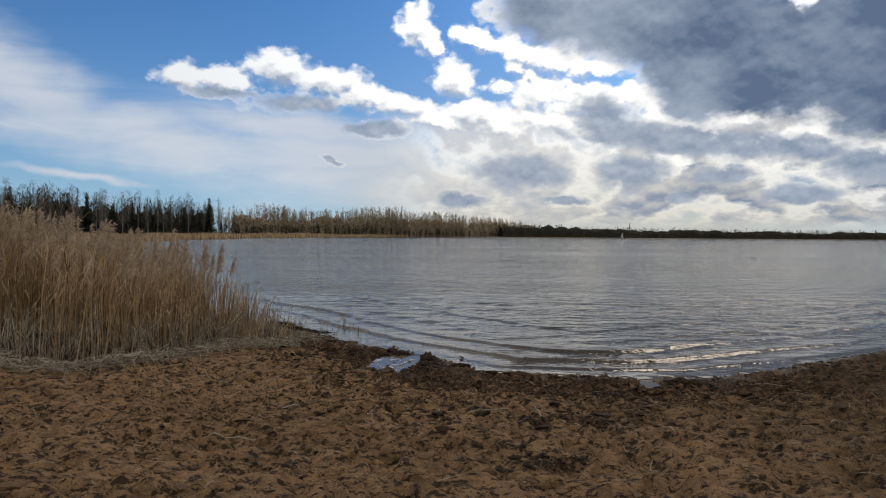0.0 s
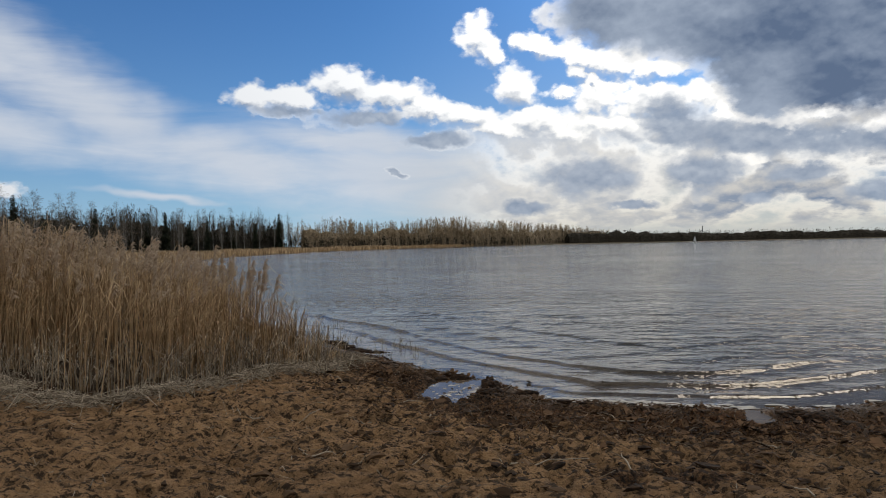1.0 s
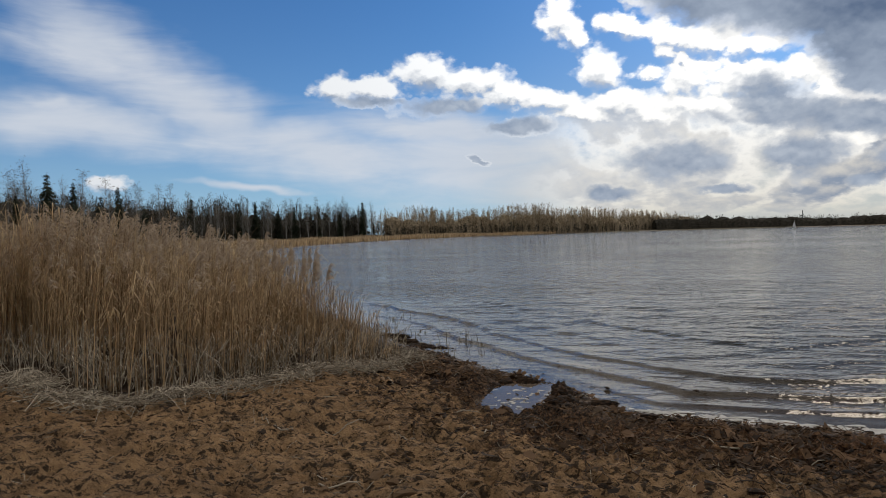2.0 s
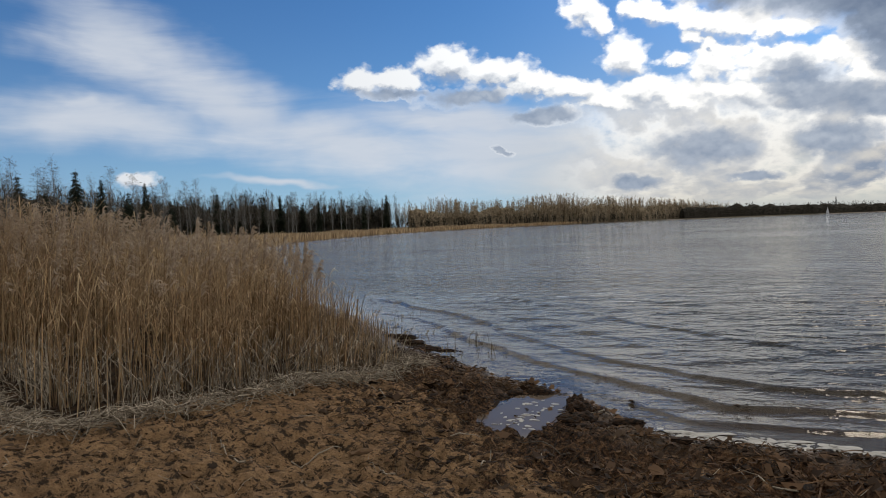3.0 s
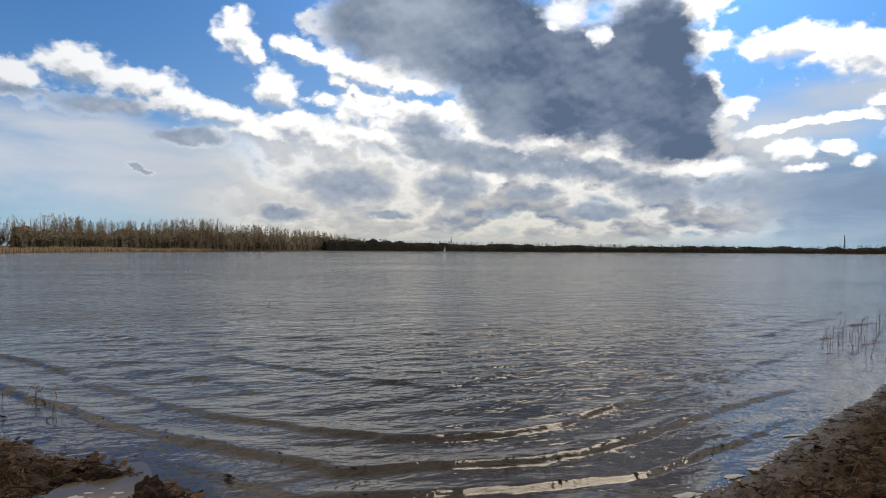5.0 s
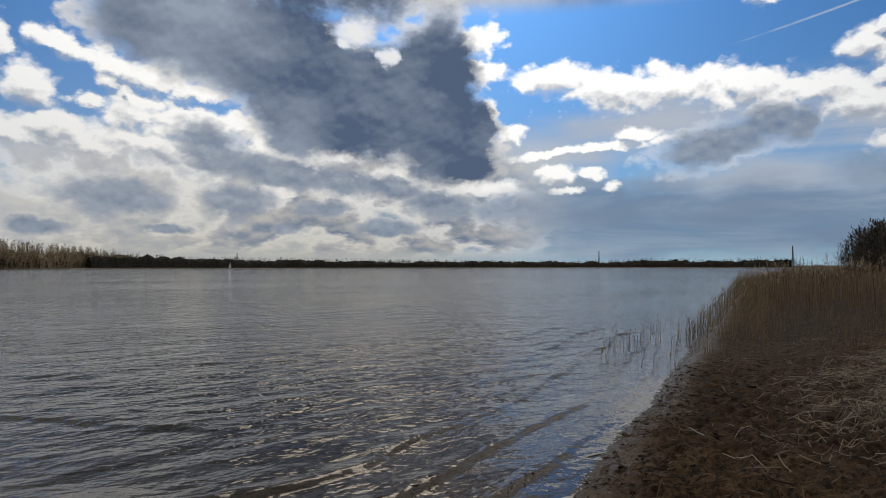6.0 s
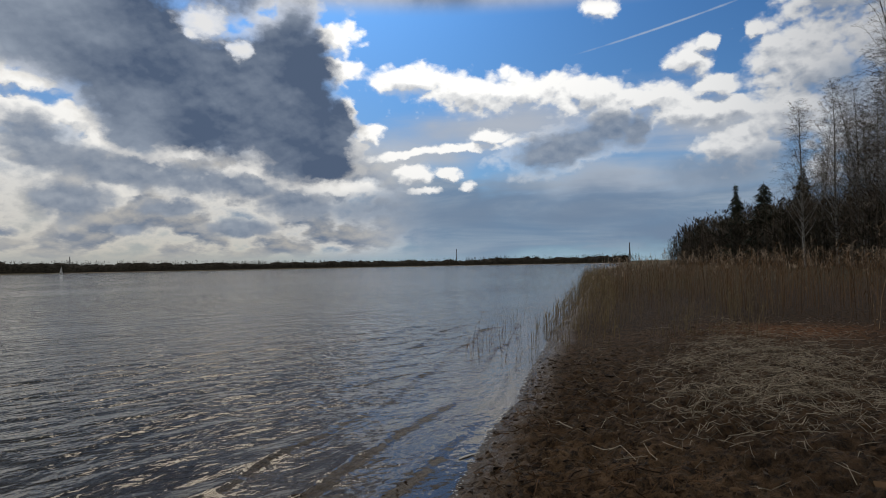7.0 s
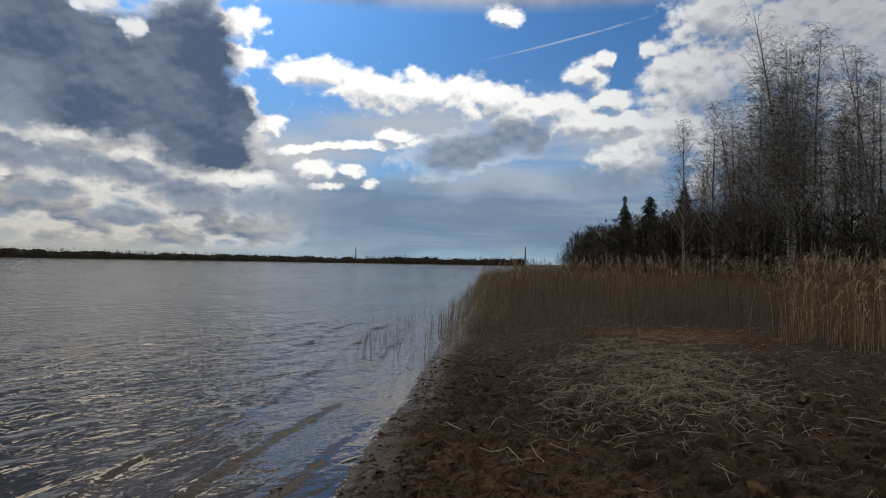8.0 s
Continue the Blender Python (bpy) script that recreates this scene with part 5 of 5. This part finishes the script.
wood_filler("far_thicket", TAN_WOOD, 0.6, 10, M_MASS_TAN, "solid ridge filling the gaps of the brushwood on the far shore", 41)
RIGHT = [(*bearing(64.6, 180), 7.5), (*bearing(66, 158), 10), (*bearing(69, 128), 10.5), (*bearing(73, 94), 9), (*bearing(78, 66), 6.5), (*bearing(84, 50), 5.5), (*bearing(91, 42), 5.5), (*bearing(100, 38), 6)]
far_wood("thicket", RIGHT, 560, 1.0, 18, M_FAR_DARK, 0.024, "dense dark undergrowth below the birches", 36, 40, 1.2)
far_wood("thicket", RIGHT, 380, 1.0, 9, M_TWIG, 0.0065, "fine bare brushwood at the edge of the trees", 37, 80, 1.3)

# ---- sailing boat ----
def sailboat():
    boat = new("sailing_boat")
    hull = Heap()
    stations = [(-2.6, 0.55, 0.55), (-1.2, 0.95, 0.5), (0.4, 1.0, 0.5), (1.8, 0.65, 0.58), (2.9, 0.04, 0.72)]
    ring = []
    for px, w, top in stations:
        ring += [(px, -w, top), (px, -w * 0.8, 0.1), (px, 0, -0.15), (px, w * 0.8, 0.1), (px, w, top)]
    quads = [(i * 5 + j, i * 5 + j + 1, i * 5 + j + 6, i * 5 + j + 5) for i in range(4) for j in range(4)]
    quads += [(i * 5, i * 5 + 5, i * 5 + 9, i * 5 + 4) for i in range(4)]
    hull.add(ring, quads, [(0, 1, 2), (2, 3, 4), (0, 2, 4)])
    part("hull", hull.mesh("hull", M_HULL, False), boat, "white fibreglass hull")
    m = Heap()
    rods(m, np.array([[[0.5, 0, 0.4], [0.5, 0, 4], [0.48, 0, 7.2]]]), np.array([[0.06, 0.055, 0.04]]), 8)
    part("mast", m.mesh("mast", M_METAL, True), boat)
    bo = Heap()
    rods(bo, np.array([[[0.5, 0, 1.2], [-1.0, 0.3, 1.2], [-2.3, 0.6, 1.22]]]), np.array([[0.045, 0.045, 0.04]]), 6)
    part("boom", bo.mesh("boom", M_METAL, True), boat)
    for name, a, b, c, belly in (("mainsail", (0.45, 0, 1.3), (-2.2, 0.58, 1.3), (0.45, 0, 7.0), 0.35), ("jib", (2.7, 0, 0.8), (0.7, 0.5, 1.0), (0.55, 0, 5.8), 0.3)):
        s, k = Heap(), 8
        A, B, C = (np.array(p, float) for p in (a, b, c))
        pts = []
        for i in range(k + 1):
            for j in range(k + 1):
                u, v = i / k, j / k
                p = (A + (B - A) * v) * (1 - u) + C * u
                pts.append(p + np.array([0, belly * math.sin(math.pi * v) * math.sin(math.pi * min(u + 0.1, 1)) * (1 - u), 0]))
        s.add(pts, [(i * (k + 1) + j, i * (k + 1) + j + 1, (i + 1) * (k + 1) + j + 1, (i + 1) * (k + 1) + j) for i in range(k) for j in range(k)])
        ob = part(name, s.mesh(name, M_SAIL, True), boat, "white sailcloth")
        mod = ob.modifiers.new("cloth", "SOLIDIFY")
        mod.thickness = 0.01
    boat.matrix_world = Matrix.Translation((*bearing(15.35, 320, (0.3, 3)), 0.05)) @ Matrix.Rotation(radians(48), 4, "Z") @ Matrix.Scale(0.5, 4)
    return tagged(boat, "small white sailing boat under full sail on the lake", "boat")


sailboat()


# ---- masts on the far shore ----
def mast(bear, dist, height, thick, label):
    thing = new("mast")
    h = Heap()
    for sx, sy in ((-1, -1), (1, -1), (1, 1), (-1, 1)):
        rods(h, np.array([[[sx * thick, sy * thick, 0], [sx * thick * 0.7, sy * thick * 0.7, height * 0.5], [sx * thick * 0.3, sy * thick * 0.3, height]]]), np.full((1, 3), thick * 0.35), 4)
    part("legs", h.mesh("legs", M_METAL), thing)
    b = Heap()
    n = 14
    for i in range(n):
        z0, z1 = height * i / n, height * (i + 1) / n
        w0, w1 = thick * (1 - 0.7 * i / n), thick * (1 - 0.7 * (i + 1) / n)
        for a, c in (((-1, -1), (1, -1)), ((1, -1), (1, 1)), ((1, 1), (-1, 1)), ((-1, 1), (-1, -1))):
            rods(b, np.array([[[a[0] * w0, a[1] * w0, z0], [c[0] * w1, c[1] * w1, z1]]]), np.full((1, 2), thick * 0.2), 3)
    part("bracing", b.mesh("bracing", M_METAL), thing)
    x, y = bearing(bear, dist)
    thing.matrix_world = Matrix.Translation((x, y, float(max(land_height(np.array([x]), np.array([y]), None, False)[0], 0)) - 0.1))
    return tagged(thing, label, "mast")


mast(46.7, 640, 15, 0.45, "thin grey lattice mast above the distant trees")
mast(61.4, 500, 15, 0.45, "dark lattice mast on the distant shore")
mast(15.9, 600, 11.5, 0.4, "dark tower above the distant tree line")

# ---- beach details ----
def mud_clump(x, y, rx, ry, tall, seed, label):
    bm = bmesh.new()
    bmesh.ops.create_icosphere(bm, subdivisions=4, radius=1.0)
    base = float(land_height(np.array([x]), np.array([y]))[0])
    for v in bm.verts:
        n3 = noise.fractal(v.co * 2.0 + Vector((seed * 7.3, 0, 0)), 0.7, 2.1, 5)
        n4 = noise.noise(v.co * 6.0 + Vector((0, seed, 0)))
        k = 1 + 0.32 * n3 + 0.10 * n4
        v.co = Vector((v.co.x * rx * k, v.co.y * ry * k, max(v.co.z, -0.35) * tall * k))
    me = bpy.data.meshes.new("mud_clump")
    bm.to_mesh(me)
    bm.free()
    me.materials.append(M_PEAT)
    for p in me.polygons:
        p.use_smooth = True
    ob = new("mud_clump", me)
    ob.location = (x, y, base + tall * 0.1)
    return tagged(ob, label, "mud clump", "clumps of peat at the water's edge")


for i, (x, y, rx, ry, tall) in enumerate([(-0.22, 9.30, 0.11, 0.10, 0.11), (-0.17, 9.08, 0.13, 0.12, 0.10), (-0.13, 8.84, 0.15, 0.12, 0.09), (0.24, 8.72, 0.17, 0.07, 0.06),
                                          (-0.62, 9.78, 0.16, 0.07, 0.07), (-0.86, 9.74, 0.12, 0.07, 0.06), (-0.98, 9.62, 0.10, 0.08, 0.05), (-0.22, 8.62, 0.14, 0.10, 0.06),
                                          (2.78, 7.62, 0.16, 0.10, 0.06), (2.92, 7.42, 0.20, 0.14, 0.09), (3.12, 7.34, 0.14, 0.12, 0.06), (0.03, 8.6, 0.12, 0.09, 0.05),
                                          (-2.55, 12.15, 0.30, 0.14, 0.05), (-2.95, 12.55, 0.34, 0.16, 0.06), (-3.25, 13.05, 0.36, 0.18, 0.06), (-2.2, 12.0, 0.22, 0.06, 0.04)]):
    mud_clump(x, y, rx * 0.78, ry * 0.78, tall * 0.85, i, "dark clump of wet peat and weed on the shore")


def flat_blob(name, x, y, rx, ry, z, mat, seed, rim=28):
    """A low rounded cushion with a wavy outline."""
    h = Heap()
    a = np.arange(rim) * 2 * np.pi / rim
    k = 1 + 0.22 * np.sin(a * 2 + seed) + 0.14 * np.sin(a * 3 + seed * 2.1) + 0.08 * np.sin(a * 7 + seed)
    v = [(x, y, z[1])]
    for f, zz in ((0.6, z[1]), (0.92, (z[0] + z[1]) / 2), (1.0, z[0])):
        v += [(x + rx * f * k[i] * math.cos(a[i]), y + ry * f * k[i] * math.sin(a[i]), zz) for i in range(rim)]
    tris = [(0, 1 + i, 1 + (i + 1) % rim) for i in range(rim)]
    quads = [(1 + r * rim + i, 1 + (r + 1) * rim + i, 1 + (r + 1) * rim + (i + 1) % rim, 1 + r * rim + (i + 1) % rim) for r in range(2) for i in range(rim)]
    h.add(v, quads, tris)
    return h


for cx, cy, rx, ry in PUDDLES:
    pd = flat_blob("puddle", cx, cy, rx * 1.08, ry * 1.08, (0.006, 0.008), M_PUDDLE, cx)
    me = pd.mesh("puddle", M_PUDDLE, True)
    at = me.attributes.new("deep", "FLOAT", "POINT")
    at.data.foreach_set("value", np.full(len(me.vertices), 0.88, np.float32))
    me.attributes.new("sheltered", "FLOAT", "POINT")
    tagged(new("puddle", me), "still puddle of lake water dammed by peat", "puddle", kind="structure")
foam = Heap()
rafts = [(0.72, 0.10), (0.85, 0.05), (1.28, 0.12), (1.42, 0.03), (1.70, 0.10), (1.95, 0.05), (2.2, 0.08), (2.45, 0.02)]
for i in range(330):
    r0 = np.random.default_rng(500 + i)
    if i < 260:
        cx, off = rafts[i % len(rafts)]
        fx, off = cx + r0.normal(0, 0.09), off + r0.normal(0, 0.03)
        size = r0.gamma(2.0, 0.008)
    else:
        fx, off, size = r0.uniform(0.3, 7.2), r0.uniform(-0.02, 0.05), r0.gamma(2.0, 0.004)
    sy = np.interp(fx, [v[0] for v in NEAR_SHORE[6:15]], [v[1] for v in NEAR_SHORE[6:15]])
    b = flat_blob("foam", fx, sy + off, size * r0.uniform(0.8, 1.8), size * 0.8, (0.012, 0.016), M_FOAM, i * 1.7, 9)
    foam.add(np.concatenate(b.v), np.concatenate(b.q), np.concatenate(b.t))
for i in range(26):
    r0 = np.random.default_rng(600 + i)
    fx = r0.uniform(0.6, 2.9) if i < 20 else r0.uniform(2.9, 5.5)
    sy = np.interp(fx, [v[0] for v in NEAR_SHORE[6:15]], [v[1] for v in NEAR_SHORE[6:15]])
    b = flat_blob("foam", fx, sy + 0.02 + abs(r0.normal(0, 0.09)), r0.uniform(0.06, 0.17), r0.uniform(0.018, 0.045), (0.006, 0.013), M_FOAM, i * 2.3, 26)
    foam.add(np.concatenate(b.v), np.concatenate(b.q), np.concatenate(b.t))
for i in range(44):
    r0 = np.random.default_rng(700 + i)
    b = flat_blob("foam", -0.66 + r0.normal(0, 0.13), 9.05 + r0.normal(0, 0.25), r0.uniform(0.006, 0.035), r0.uniform(0.006, 0.025), (0.009, 0.013), M_FOAM, i, 10)
    foam.add(np.concatenate(b.v), np.concatenate(b.q), np.concatenate(b.t))
shore_x, shore_y = [v[0] for v in NEAR_SHORE[6:17]], [v[1] for v in NEAR_SHORE[6:17]]
for i in range(420):
    r0 = np.random.default_rng(1500 + i)
    fx = r0.uniform(0.4, 13.0)
    b = flat_blob("foam", fx, np.interp(fx, shore_x, shore_y) + r0.normal(0.0, 0.035), r0.gamma(2.0, 0.005), r0.gamma(2.0, 0.003), (0.012, 0.015), M_FOAM, i * 0.7, 7)
    foam.add(np.concatenate(b.v), np.concatenate(b.q), np.concatenate(b.t))
tagged(new("foam", foam.mesh("foam", M_FOAM, True)), "dirty white foam flecks along the water line", "foam", kind="stuff")


def twig(x, y, turn, long, bend, seed):
    r0 = np.random.default_rng(seed)
    k = 7
    f = np.linspace(-0.5, 0.5, k)
    px = x + np.cos(turn) * f * long - np.sin(turn) * bend * np.cos(f * 3)
    py = y + np.sin(turn) * f * long + np.cos(turn) * bend * np.cos(f * 3)
    line = np.stack([px, py, land_height(px, py) + 0.012 + 0.01 * r0.random(k)], 1)
    h = Heap()
    rods(h, line[None], (0.006 * (1.1 - 0.7 * np.linspace(0, 1, k)))[None], 6)
    j = 3
    side = np.array([[math.cos(turn + 0.7), math.sin(turn + 0.7), 0.15]]) * long * 0.22
    rods(h, np.stack([line[j:j + 1], line[j:j + 1] + side * 0.5, line[j:j + 1] + side], 1), np.array([[0.004, 0.003, 0.0015]]), 5)
    return tagged(new("twig", h.mesh("twig", M_TWIG if seed % 3 == 0 else M_LITTER, True)), "thin bent twig lying on the sand" if seed % 3 == 0 else "long pale reed stalk lying on the sand", "twig", "sticks strewn on the beach")


for i in range(46):
    r0 = np.random.default_rng(900 + i)
    x, y = r0.uniform(-5.5, 11), r0.uniform(4.0, 9.6)
    if shore_distance(np.array([x]), np.array([y]))[0] > 0.25:
        twig(x, y, r0.uniform(0, 3.1), r0.uniform(0.18, 0.6), r0.uniform(-0.05, 0.05), i)
